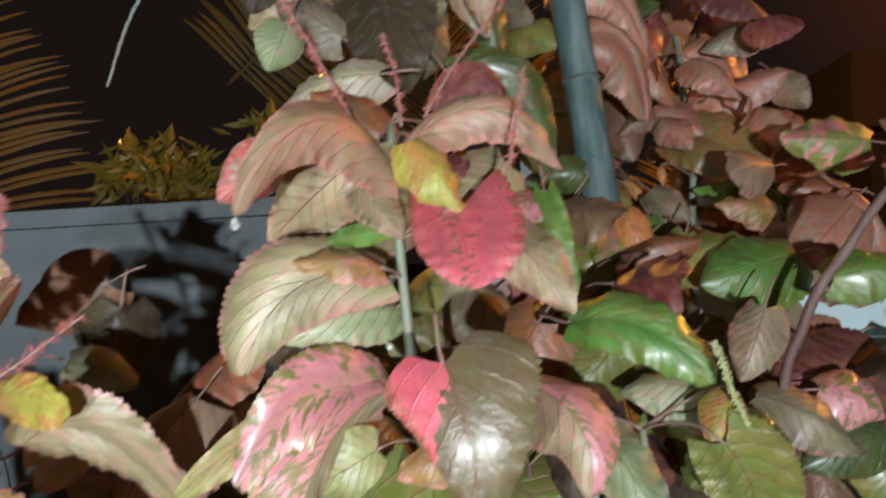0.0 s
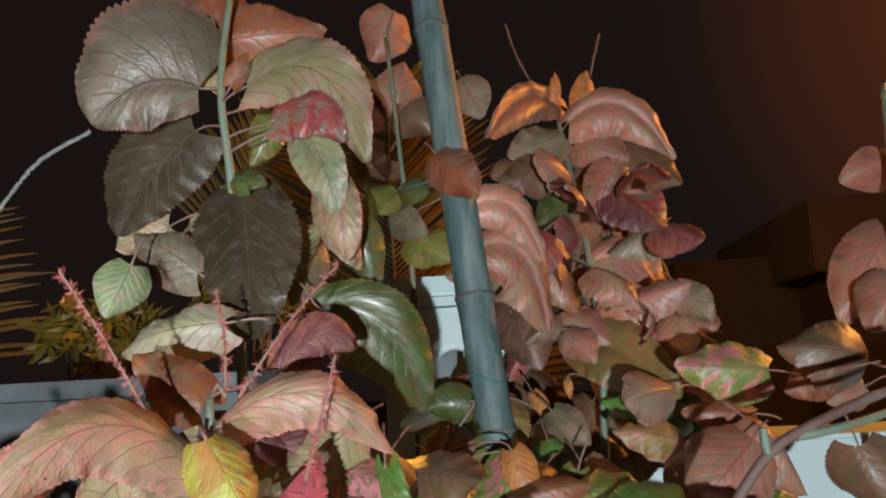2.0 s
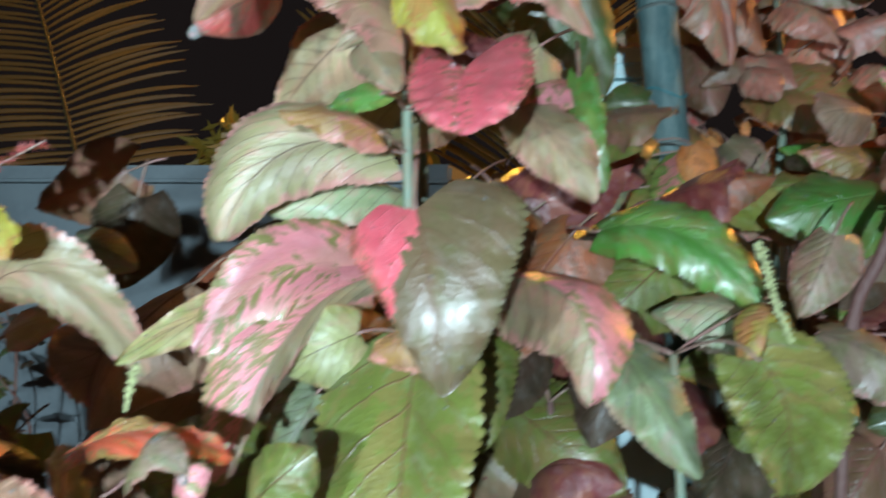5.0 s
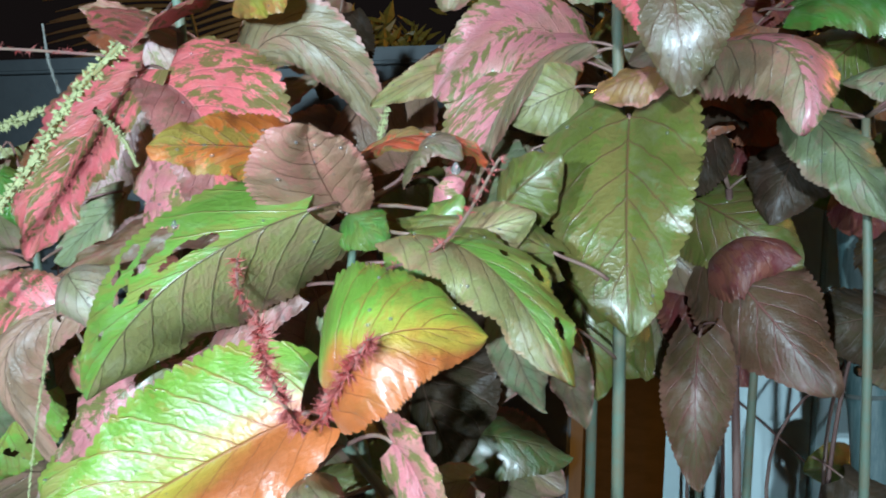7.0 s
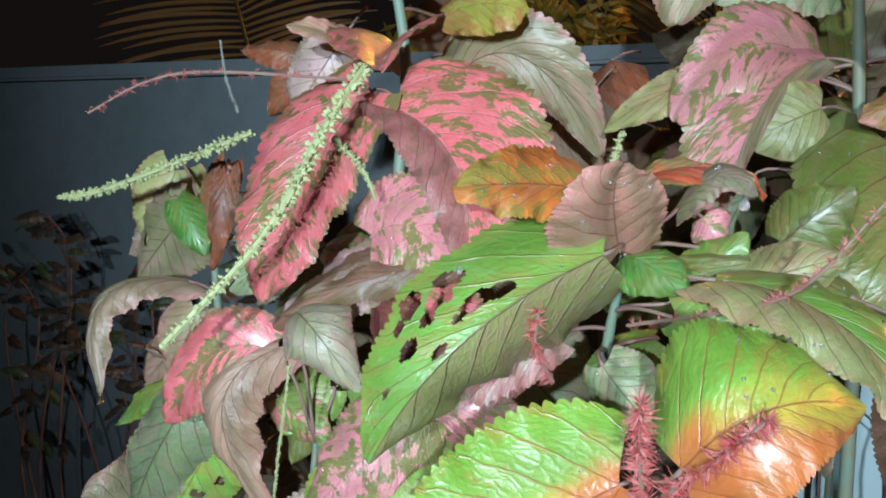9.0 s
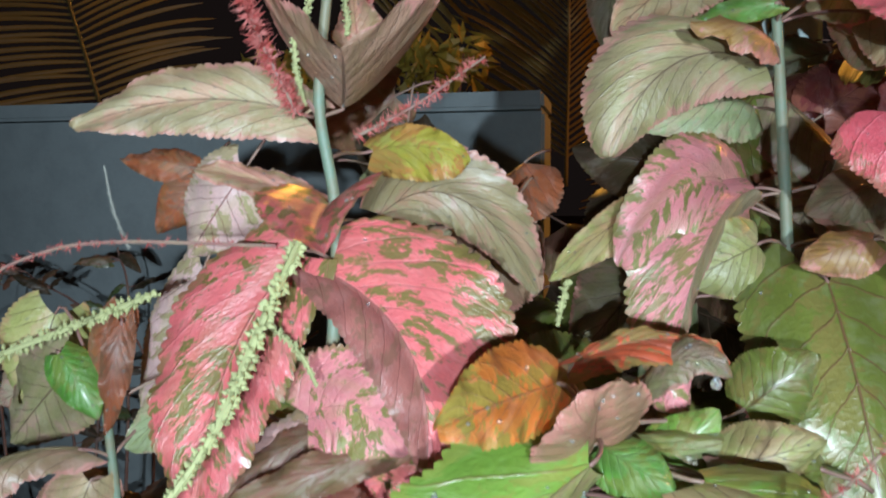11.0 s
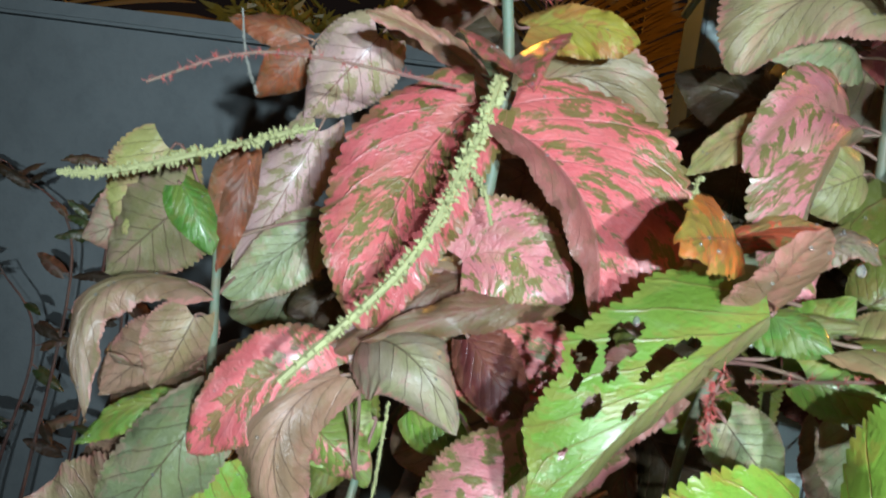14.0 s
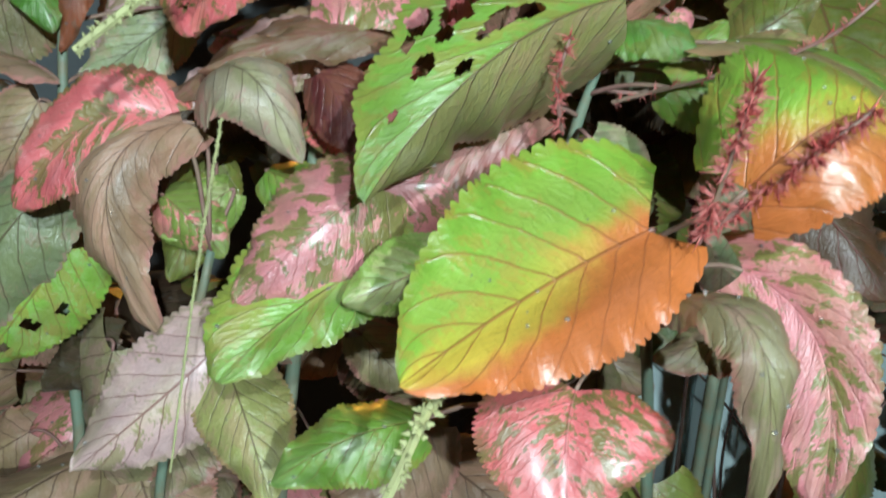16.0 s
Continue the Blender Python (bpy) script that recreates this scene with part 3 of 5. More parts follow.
def blade(shrub, kind, base, mid, tip, left, right, under=None, bulge=0.10, heart=0.14, holes=0, lobe=0.0, blush=1.0, tied=True):
    """A serrated leaf whose midrib runs base, mid, tip; left and right are the middles of its two edges.
    under: the look of the right half where the leaf is folded over and shows its lower face; lobe widens the leaf towards its stalk;
    blush: how far down the left half its own colour reaches."""
    base, mid, tip, left, right = (Vector(p) for p in (base, mid, tip, left, right))
    rnd = random.Random(int(abs(base.x * 7919 + base.z * 104729 + tip.x * 1299709) * 1000))
    bend = 2 * mid - (base + tip) / 2
    axis = tip - base
    length = (mid - base).length + (tip - mid).length
    rows, arms = (140, 30) if holes else (112, 24) if blush < 1 else (112, 7)
    cols = 2 * arms + 1
    here = 0.44
    spine = lambda s: base * (1 - s) ** 2 + bend * 2 * s * (1 - s) + tip * s * s
    along = lambda s: ((bend - base) * (1 - s) + (tip - bend) * s).normalized()
    halves = (left - spine(here), right - spine(here))
    face = (halves[1] - halves[0]).cross(along(here)).normalized()
    face = face if face.y < 0 else -face
    wave, phase, ripple = rnd.uniform(0.015, 0.040), rnd.uniform(0, 6), rnd.choice((2.0, 2.6, 3.3))
    bm = bmesh.new()
    uvl, flat = bm.loops.layers.uv.new("uv"), bm.loops.layers.uv.new("flat")
    grid, where, spread = [], {}, {}
    for i in range(rows + 1):
        s = i / rows
        p, t = spine(s), along(s)
        turn = along(here).rotation_difference(t)
        first = 0.012 if lobe else 0.02 + 0.22 * max(heart - 0.14, 0)
        wide = outline(first + (1 - first) * s) / outline(here) * (1 + lobe * (1 - s) ** 4) * (1.0 if i < rows else 0.0)
        row = []
        for j in range(cols):
            q = (j - arms) / arms
            a = abs(q)
            reach = (turn @ halves[q > 0]) * wide
            reach -= t * reach.dot(t) * 0.4
            nrm = turn @ face
            size = reach.length
            crest = scallop(i, rnd) if a == 1 else 1.0
            lift = bulge * 4 * a * (1 - a) * size
            lift += wave * length * a * a * math.sin(s * math.pi * 2 * ripple + phase + (1.6 if q > 0 else 0)) * (0.3 + 0.7 * s)
            lift += 0.010 * length * a ** 4 * math.sin(s * 44 + phase * 3) * (1 if q > 0 else -1)
            back = heart * length * (a ** 1.3 - (0.55 * a ** 7 if lobe else 0)) * (1 - s) ** 5
            v = bm.verts.new(p + reach * a * crest + nrm * lift - t * back)
            where[v] = (s, q)
            spread[v] = (s * length / 0.08, q * size / 0.08)
            row.append(v)
        grid.append(row)
    gone = [(rnd.uniform(0.30, 0.85), rnd.uniform(-0.85, -0.15 if under else 0.7), rnd.uniform(0.020, 0.055)) for _ in range(holes)]
    for i in range(rows):
        for j in range(cols - 1):
            s, q = (i + 0.5) / rows, (j + 0.5 - arms) / arms
            jag = 1 + 0.9 * noise.noise(Vector((s * 21, q * 9, phase)))
            if any((s - a) ** 2 + ((q - b) * 0.45) ** 2 < r * r * jag for a, b, r in gone):
                continue
            f = bm.faces.new((grid[i][j], grid[i][j + 1], grid[i + 1][j + 1], grid[i + 1][j]))
            f.material_index = 3 if under and (q > 0 or s + 0.55 * q + 0.10 * noise.noise(Vector((s * 13, q * 7, phase))) > blush) else 0
            for lp in f.loops:
                lp[uvl].uv, lp[flat].uv = where[lp.vert], spread[lp.vert]
    return dress(shrub, (LEAF[kind], LEAF[under or kind]), bm, grid, rnd, base, bend, axis, face, tied)


def dress(shrub, looks, bm, grid, rnd, base, mid, axis, up, tied):
    """Stalk, beads of water and the link to the stem that bears the leaf."""
    rows, cols = len(grid) - 1, len(grid[0])
    # stalk to the nearest place on a stem, a little lower
    best = None
    for ob, line in BRANCHES[shrub]:
        for p in line:
            d = (p - base).length + 0.5 * max(0, p.z - base.z + 0.005)
            if best is None or d < best[0]:
                best = (d, ob, p)
    _, ob, foot = best
    if not tied or (foot - base).length > 0.07:
        foot = base - axis.normalized() * 0.025 - up * 0.012
    if (foot - base).length > 0.004:
        a, d = foot, base
        sag = (d - a).length
        pull = (mid - base).normalized()
        b = a + (d - a) * 0.35 + Vector((0, 0, 0.10 * sag))
        c = d - pull * min(0.30 * sag, 0.03)
        path = [a * (1 - k) ** 3 + b * 3 * k * (1 - k) ** 2 + c * 3 * k * k * (1 - k) + d * k ** 3 for k in [i / 8 for i in range(9)]]
        tube(bm, path, 0.0010, 6, 1, 0.0008)
    # a few beads of water
    for _ in range(rnd.choice((0, 1, 3, 6)) if len(looks) < 2 else rnd.randint(3, 9)):
        i, j = rnd.randint(3, rows - 5), rnd.randint(2, cols - 3)
        r = rnd.uniform(0.0004, 0.0010)
        m = Matrix.Translation(grid[i][j].co + up * r * 0.3) @ Matrix.Diagonal((1, 1, 0.8, 1))
        for v in bmesh.ops.create_icosphere(bm, subdivisions=1, radius=r, matrix=m)["verts"]:
            for f in v.link_faces:
                f.material_index = 2
    made = link("leaf", bm, (looks[0], STALK_PINK, WATER, *looks[1:]), ob)
    return made


def nearest(shrub, p):
    return min(((q - p).length, i, ob, q) for i, (ob, line) in enumerate(BRANCHES[shrub]) for q in line)[2:]


def bud(bm, p, d, r, ln):
    """A small pointed bud at p along d."""
    a = d.orthogonal().normalized() * r
    b = d.cross(a).normalized() * r
    ring = [bm.verts.new(p + d * ln * 0.35 + v) for v in (a, b, -a, -b)]
    foot, top = bm.verts.new(p), bm.verts.new(p + d * ln)
    for k in range(4):
        bm.faces.new((foot, ring[(k + 1) % 4], ring[k]))
        bm.faces.new((top, ring[k], ring[(k + 1) % 4]))


def catkin(shrub, pts, size=1.0, dry=False):
    line = spline(pts, 14)
    rnd = random.Random(len(pts) * 31 + int(pts[0][0] * 1000))
    bm = bmesh.new()
    tube(bm, line, 0.0010 * size, 6)
    total = sum((b - a).length for a, b in zip(line, line[1:]))
    n = int(total / (0.00036 * max(size, 0.6)))
    for k in range(n):
        f = k / n * (len(line) - 1)
        i = int(f)
        p = line[i].lerp(line[i + 1], f - i)
        t = (line[i + 1] - line[i]).normalized()
        d = (Vector((rnd.gauss(0, 1), rnd.gauss(0, 1), rnd.gauss(0, 1))).cross(t)).normalized()
        taper = 1 - 0.6 * (k / n) ** 3
        bud(bm, p + d * 0.0008 * size, (d + t * rnd.uniform(-0.3, 0.6)).normalized(), 0.00085 * size * taper, rnd.uniform(0.0014, 0.0030) * size * taper)
    ob, foot = nearest(shrub, line[0])
    if (foot - line[0]).length < 0.014:
        tube(bm, [foot, foot.lerp(line[0], 0.5) + Vector((0, 0, 0.006)), line[0]], 0.0010, 6)
    made = link("catkin", bm, CATKIN_DRY if dry else CATKIN, ob, "dry grey catkin" if dry else "pale yellow-green tasselled catkin", even=False)


def flower_spike(shrub, pts, thick=1.0):
    line = spline(pts, 14)
    rnd = random.Random(len(pts) * 17 + int(pts[0][0] * 1000))
    bm = bmesh.new()
    tube(bm, line, 0.0008, 6, 1, 0.0005)
    total = sum((b - a).length for a, b in zip(line, line[1:]))
    n = int(total / 0.0034 * (0.5 + 1.3 * thick))
    for k in range(n):
        f = (k + rnd.random()) / n * (len(line) - 1)
        i = min(int(f), len(line) - 2)
        p = line[i].lerp(line[i + 1], f - i)
        t = (line[i + 1] - line[i]).normalized()
        lead = (Vector((rnd.gauss(0, 1), rnd.gauss(0, 1), rnd.gauss(0, 1))).cross(t)).normalized()
        for _ in range(int(5 + 6 * thick)):
            d = (lead + Vector((rnd.gauss(0, .55), rnd.gauss(0, .55), rnd.gauss(0, .55))) + t * 0.2).normalized()
            bud(bm, p, d, 0.00012 + 0.00012 * thick * rnd.random(), rnd.uniform(0.0010, 0.0054) * (0.55 + 0.40 * thick))
    ob, foot = nearest(shrub, line[0])
    if (foot - line[0]).length < 0.014:
        tube(bm, [foot, foot.lerp(line[0], 0.5) + Vector((0, 0, 0.006)), line[0]], 0.0012, 6, 1)
    made = link("flower_spike", bm, (SPIKE, STALK_PINK), ob, "slender red bristly flower spike", even=False)


palms = []


def frond(pts, reach=0.5, count=60, lean=0.08):
    """A feathered palm frond: arched rachis and narrow folded leaflets."""
    line = spline(pts, 12)
    rnd = random.Random(int(pts[0][0] * 977) + len(palms))
    root = empty("palm_frond", "arching feathered palm frond lit by yellow lamplight", "palm frond", "fronds behind the wall", line[0])
    palms.append(root)
    back = Matrix.Translation(-line[0])
    bm = bmesh.new()
    tube(bm, line, 0.008, 7, 0, 0.003)
    made = link("rachis", bm, RACHIS, root)
    made.matrix_parent_inverse = back
    eye = Vector((0.0, 0.2, 1.4))
    for k in range(count):
        f = (0.08 + 0.9 * k / count) * (len(line) - 1)
        i = min(int(f), len(line) - 2)
        p = line[i].lerp(line[i + 1], f - i)
        t = (line[i + 1] - line[i]).normalized()
        face = (eye - p).normalized()
        out = t.cross(face).normalized()
        for sgn in (1, -1):
            ln = reach * (1 - 0.55 * (k / count) ** 2) * rnd.uniform(0.85, 1.1)
            d = (out * sgn * 0.85 + t * (lean + 0.62 * k / count + rnd.uniform(-0.06, 0.06))).normalized()
            mid = p + d * ln * 0.55
            end = p + d * ln + Vector((0, 0, -0.16 * ln)) + face * rnd.uniform(-0.1, 0.1) * ln
            w = t * 0.010 + face * 0.004
            bm = bmesh.new()
            rows = []
            for q in range(7):
                h = q / 6
                c = p * (1 - h) ** 2 + mid * 2 * h * (1 - h) + end * h * h
                ww = w * (math.sin(math.pi * (0.12 + 0.86 * h)) ** 0.7)
                rows.append([bm.verts.new(c - ww), bm.verts.new(c - face * 0.006 * (1 - h)), bm.verts.new(c + ww)])
            for a, b in zip(rows, rows[1:]):
                bm.faces.new((a[0], a[1], b[1], b[0]))
                bm.faces.new((a[1], a[2], b[2], b[1]))
            made = link("leaflet", bm, PALM, root)
            made.matrix_parent_inverse = back


# ---- foliage begins
# centre shrub, front shoot
leaf("centre", "rose", (0.008, 0.603, 1.533), (-0.018, 0.588, 1.512), (0.61, -0.77, -0.19), 0.035, 0.10, 15, 15)
leaf("centre", "beige", (0.028, 0.663, 1.532), (-0.026, 0.693, 1.494), (-0.26, -0.90, -0.34), 0.059, 0.12, 15, 15)
leaf("centre", "yellow", (0.073, 0.613, 1.538), (0.096, 0.603, 1.501), (0.45, -0.76, 0.47), 0.039, 0.10, 15, 30)
leaf("centre", "pink", (0.099, 0.723, 1.509), (0.149, 0.703, 1.500), (-0.20, -0.77, 0.61), 0.042, 0.20, 15, 15)
leaf("centre", "beige", (0.109, 0.693, 1.496), (0.149, 0.663, 1.444), (-0.12, -0.90, 0.42), 0.044, 0.15, 15, 15)
leaf("centre", "green", (0.137, 0.703, 1.513), (0.152, 0.693, 1.452), (-0.27, -0.96, 0.09), 0.023, 0.12, 15, 15)
leaf("centre", "rust", (0.044, 0.683, 1.551), (0.002, 0.693, 1.581), (0.01, -0.95, 0.33), 0.041, 0.12, 15, 15)
# brown leaf under the peach one, its shadow put into the maroon colour
leaf("centre", "maroon", (0.047, 0.703, 1.538), (0.114, 0.723, 1.520), (0.30, -0.95, 0.07), 0.033, 0.12, 15, 15)
leaf("centre", "beige", (0.037, 0.643, 1.519), (0.064, 0.623, 1.491), (-0.07, -0.84, 0.53), 0.028, 0.12, 15, 15)
leaf("centre", "green", (0.048, 0.643, 1.494), (0.012, 0.663, 1.491), (-0.47, -0.87, -0.12), 0.016, 0.12, 15, 15)
leaf("centre", "ochre", (0.048, 0.643, 1.476), (0.008, 0.618, 1.481), (0.47, -0.64, 0.61), 0.028, 0.15, 15, 15)
leaf("centre", "sage", (0.047, 0.693, 1.451), (-0.013, 0.653, 1.437), (0.33, -0.72, 0.61), 0.043, 0.20, 15, 15)
leaf("centre", "sage", (0.012, 0.663, 1.346), (-0.009, 0.653, 1.301), (0.32, -0.94, 0.06), 0.041, 0.12, 15, 15)
leaf("centre", "sage", (0.226, 0.713, 1.388), (0.176, 0.723, 1.391), (-0.11, -0.72, 0.68), 0.048, 0.25, 15, 15)
leaf("centre", "yellow", (0.229, 0.668, 1.397), (0.215, 0.658, 1.373), (-0.12, -0.89, 0.44), 0.031, 0.12, 15, 15)
leaf("centre", "oldbeige", (0.272, 0.753, 1.435), (0.253, 0.743, 1.390), (-0.25, -0.92, 0.31), 0.043, 0.12, 15, 15)
leaf("centre", "maroon", (0.108, 0.778, 1.282), (0.164, 0.763, 1.288), (-0.23, -0.56, 0.80), 0.079, 0.35, 15, 15)
leaf("centre", "brown", (0.111, 0.783, 1.284), (0.185, 0.743, 1.207), (-0.03, -0.90, 0.44), 0.089, 0.15, 5, 20)
leaf("centre", "brown", (0.106, 0.738, 1.237), (0.111, 0.723, 1.144), (-0.03, -0.99, 0.16), 0.054, 0.12, 15, 15)
leaf("centre", "sage", (0.157, 0.723, 1.376), (0.200, 0.683, 1.314), (-0.05, -0.86, 0.51), 0.048, 0.15, 15, 15)
leaf("centre", "pink", (0.157, 0.743, 1.368), (0.182, 0.733, 1.345), (0.21, -0.78, 0.58), 0.021, 0.12, 15, 15)
leaf("centre", "green", (0.176, 0.903, 1.346), (0.218, 0.903, 1.318), (0.23, -0.91, 0.35), 0.044, 0.12, 15, 15)
leaf("centre", "deepgreen", (0.000, 0.603, 1.199), (0.052, 0.623, 1.188), (0.38, -0.60, 0.70), 0.043, 0.12, 15, 15)
leaf("centre", "sage", (0.030, 0.563, 1.265), (0.045, 0.583, 1.223), (0.35, -0.88, -0.30), 0.031, 0.12, 15, 15)
leaf("centre", "oldbeige", (0.042, 0.623, 1.250), (0.054, 0.643, 1.198), (0.24, -0.92, -0.30), 0.030, 0.12, 15, 15)
leaf("centre", "oldbeige", (0.034, 0.683, 1.402), (0.006, 0.663, 1.377), (0.48, -0.86, 0.15), 0.030, 0.12, 15, 15)
leaf("centre", "beige", (0.057, 0.643, 1.536), (0.029, 0.633, 1.513), (0.45, -0.88, -0.17), 0.020, 0.12, 15, 15)
leaf("centre", "oldbeige", (0.110, 0.673, 1.411), (0.067, 0.653, 1.394), (0.19, -0.84, 0.50), 0.038, 0.12, 15, 15)
leaf("centre", "ochre", (0.086, 0.613, 1.384), (0.056, 0.613, 1.372), (-0.20, -0.82, 0.53), 0.030, 0.12, 15, 15)
leaf("centre", "maroon", (0.109, 0.813, 1.457), (0.165, 0.833, 1.495), (0.15, -0.95, 0.28), 0.071, 0.12, 15, 15)
leaf("centre", "beige", (0.057, 0.753, 1.515), (-0.023, 0.713, 1.491), (0.40, -0.90, 0.18), 0.068, 0.12, 15, 15)
leaf("centre", "greybeige", (-0.027, 0.773, 1.552), (-0.032, 0.763, 1.496), (-0.05, -0.98, 0.18), 0.040, 0.12, 15, 15)
leaf("centre", "beige", (0.115, 0.713, 1.533), (0.075, 0.703, 1.501), (0.09, -0.98, 0.18), 0.058, 0.12, 15, 15)
leaf("centre", "green", (0.059, 0.763, 1.523), (0.021, 0.753, 1.504), (0.06, -0.93, 0.36), 0.038, 0.12, 15, 15)
# upper shoot
leaf("upper", "palebeige", (-0.011, 0.823, 1.783), (-0.051, 0.833, 1.854), (0.07, -0.98, 0.18), 0.059, 0.12, 15, 15)
leaf("upper", "rust", (0.001, 0.843, 1.825), (0.078, 0.863, 1.835), (0.27, -0.93, -0.23), 0.066, 0.12, 15, 15)
leaf("upper", "rust", (0.001, 0.843, 1.830), (-0.032, 0.863, 1.901), (0.04, -0.96, 0.29), 0.068, 0.12, 15, 15)
leaf("upper", "greybeige", (0.000, 0.793, 1.638), (-0.051, 0.803, 1.670), (0.01, -0.95, 0.30), 0.050, 0.12, 15, 15)
leaf("upper", "palepink", (-0.029, 0.843, 1.668), (-0.046, 0.843, 1.648), (0.30, -0.92, -0.26), 0.034, 0.12, 15, 15)
leaf("upper", "sage", (-0.028, 0.753, 1.640), (-0.040, 0.743, 1.606), (0.52, -0.85, 0.07), 0.041, 0.12, 15, 15)
leaf("upper", "palebeige", (0.034, 0.743, 1.599), (-0.039, 0.763, 1.585), (-0.30, -0.90, 0.30), 0.046, 0.20, 15, 15)
leaf("upper", "deepgreen", (0.094, 0.863, 1.683), (0.111, 0.873, 1.629), (0.13, -0.98, -0.14), 0.041, 0.12, 15, 15)
leaf("upper", "oldbeige", (0.085, 0.823, 1.704), (0.103, 0.833, 1.639), (0.14, -0.98, -0.11), 0.044, 0.12, 15, 15)
leaf("upper", "rust", (0.021, 0.803, 1.773), (0.034, 0.803, 1.798), (0.39, -0.90, -0.20), 0.019, 0.12, 15, 15)
leaf("upper", "deepgreen", (0.003, 0.833, 1.707), (0.045, 0.803, 1.701), (-0.54, -0.80, 0.26), 0.028, 0.12, 15, 15)
leaf("upper", "oldbeige", (0.025, 0.863, 1.650), (0.070, 0.863, 1.678), (0.15, -0.96, -0.23), 0.044, 0.12, 15, 15)
leaf("upper", "beige", (-0.050, 0.863, 1.686), (-0.093, 0.863, 1.671), (0.11, -0.95, -0.30), 0.053, 0.12, 15, 15)
leaf("upper", "greybeige", (0.054, 0.883, 1.669), (0.041, 0.883, 1.620), (0.26, -0.96, -0.07), 0.051, 0.12, 15, 15)
leaf("upper", "oldbeige", (0.005, 0.863, 1.677), (-0.052, 0.883, 1.671), (-0.29, -0.91, -0.31), 0.064, 0.12, 15, 15)
leaf("upper", "olive", (0.036, 0.863, 1.769), (0.016, 0.863, 1.729), (0.33, -0.93, -0.16), 0.035, 0.12, 15, 15)
leaf("upper", "greybeige", (0.050, 0.903, 1.690), (0.067, 0.903, 1.666), (0.04, -1.00, 0.03), 0.035, 0.12, 15, 15)
# shrub behind the pole
leaf("behind", "lamplit", (0.311, 1.203, 1.860), (0.320, 1.203, 1.913), (-0.07, -1.00, 0.01), 0.040, 0.12, 15, 15)
leaf("behind", "lamplit", (0.279, 1.203, 1.878), (0.282, 1.203, 1.913), (-0.06, -1.00, 0.01), 0.019, 0.12, 15, 15)
leaf("behind", "oldbeige", (0.284, 1.183, 1.830), (0.219, 1.153, 1.800), (0.32, -0.92, 0.23), 0.066, 0.12, 15, 15)
leaf("behind", "copper", (0.305, 1.203, 1.828), (0.358, 1.183, 1.793), (-0.24, -0.95, 0.18), 0.073, 0.12, 15, 15)
leaf("behind", "brown", (0.278, 1.153, 1.788), (0.207, 1.123, 1.761), (0.30, -0.93, 0.23), 0.068, 0.12, 15, 15)
leaf("behind", "copper", (0.295, 1.203, 1.787), (0.354, 1.173, 1.761), (-0.37, -0.90, 0.22), 0.063, 0.12, 15, 15)
leaf("behind", "deepgreen", (0.288, 1.153, 1.749), (0.247, 1.133, 1.716), (0.36, -0.93, 0.12), 0.059, 0.12, 15, 15)
leaf("behind", "copper", (0.295, 1.163, 1.757), (0.306, 1.133, 1.699), (-0.27, -0.87, 0.40), 0.064, 0.12, 15, 15)
leaf("behind", "crimson", (0.342, 1.223, 1.761), (0.392, 1.203, 1.706), (-0.24, -0.96, 0.12), 0.105, 0.12, 15, 15)
leaf("behind", "copper", (0.324, 1.223, 1.790), (0.391, 1.223, 1.757), (0.03, -1.00, 0.06), 0.065, 0.12, 15, 15)
leaf("behind", "salmon", (0.315, 1.083, 1.637), (0.339, 1.073, 1.585), (-0.24, -0.97, 0.08), 0.069, 0.12, 15, 15)
leaf("behind", "rust", (0.153, 0.953, 1.754), (0.190, 0.933, 1.709), (-0.33, -0.93, 0.14), 0.053, 0.12, 15, 15)
leaf("behind", "brown", (0.213, 1.103, 1.635), (0.237, 1.083, 1.560), (-0.13, -0.97, 0.22), 0.077, 0.12, 15, 15)
leaf("behind", "oldbeige", (0.291, 1.153, 1.641), (0.333, 1.123, 1.611), (-0.50, -0.85, 0.16), 0.062, 0.12, 15, 15)
leaf("behind", "oldbeige", (0.200, 1.103, 1.666), (0.227, 1.103, 1.634), (-0.08, -1.00, -0.06), 0.060, 0.12, 15, 15)
leaf("behind", "greybeige", (0.103, 1.003, 1.712), (0.140, 0.983, 1.689), (-0.43, -0.90, 0.08), 0.040, 0.12, 15, 15)
leaf("behind", "olive", (0.120, 1.003, 1.689), (0.162, 0.983, 1.662), (-0.23, -0.92, 0.32), 0.051, 0.12, 15, 15)
leaf("behind", "deepgreen", (0.115, 1.003, 1.738), (0.143, 0.983, 1.726), (-0.50, -0.83, 0.23), 0.034, 0.12, 15, 15)
leaf("behind", "olive", (0.083, 1.003, 1.736), (0.116, 0.983, 1.712), (-0.30, -0.89, 0.34), 0.041, 0.12, 15, 15)
leaf("behind", "greybeige", (0.154, 1.053, 1.736), (0.177, 1.003, 1.706), (-0.66, -0.58, 0.47), 0.035, 0.12, 15, 15)
leaf("behind", "rust", (0.091, 1.103, 1.840), (0.062, 1.103, 1.887), (-0.07, -1.00, -0.04), 0.072, 0.12, 15, 15)
leaf("behind", "copper", (0.097, 1.103, 1.846), (0.113, 1.103, 1.902), (0.19, -0.98, -0.05), 0.076, 0.12, 15, 15)
leaf("behind", "copper", (0.104, 1.103, 1.961), (0.076, 1.103, 1.905), (0.27, -0.95, -0.13), 0.073, 0.12, 15, 15)
leaf("behind", "brown", (0.110, 1.103, 1.851), (0.138, 1.103, 1.817), (-0.12, -0.99, -0.10), 0.070, 0.12, 15, 15)
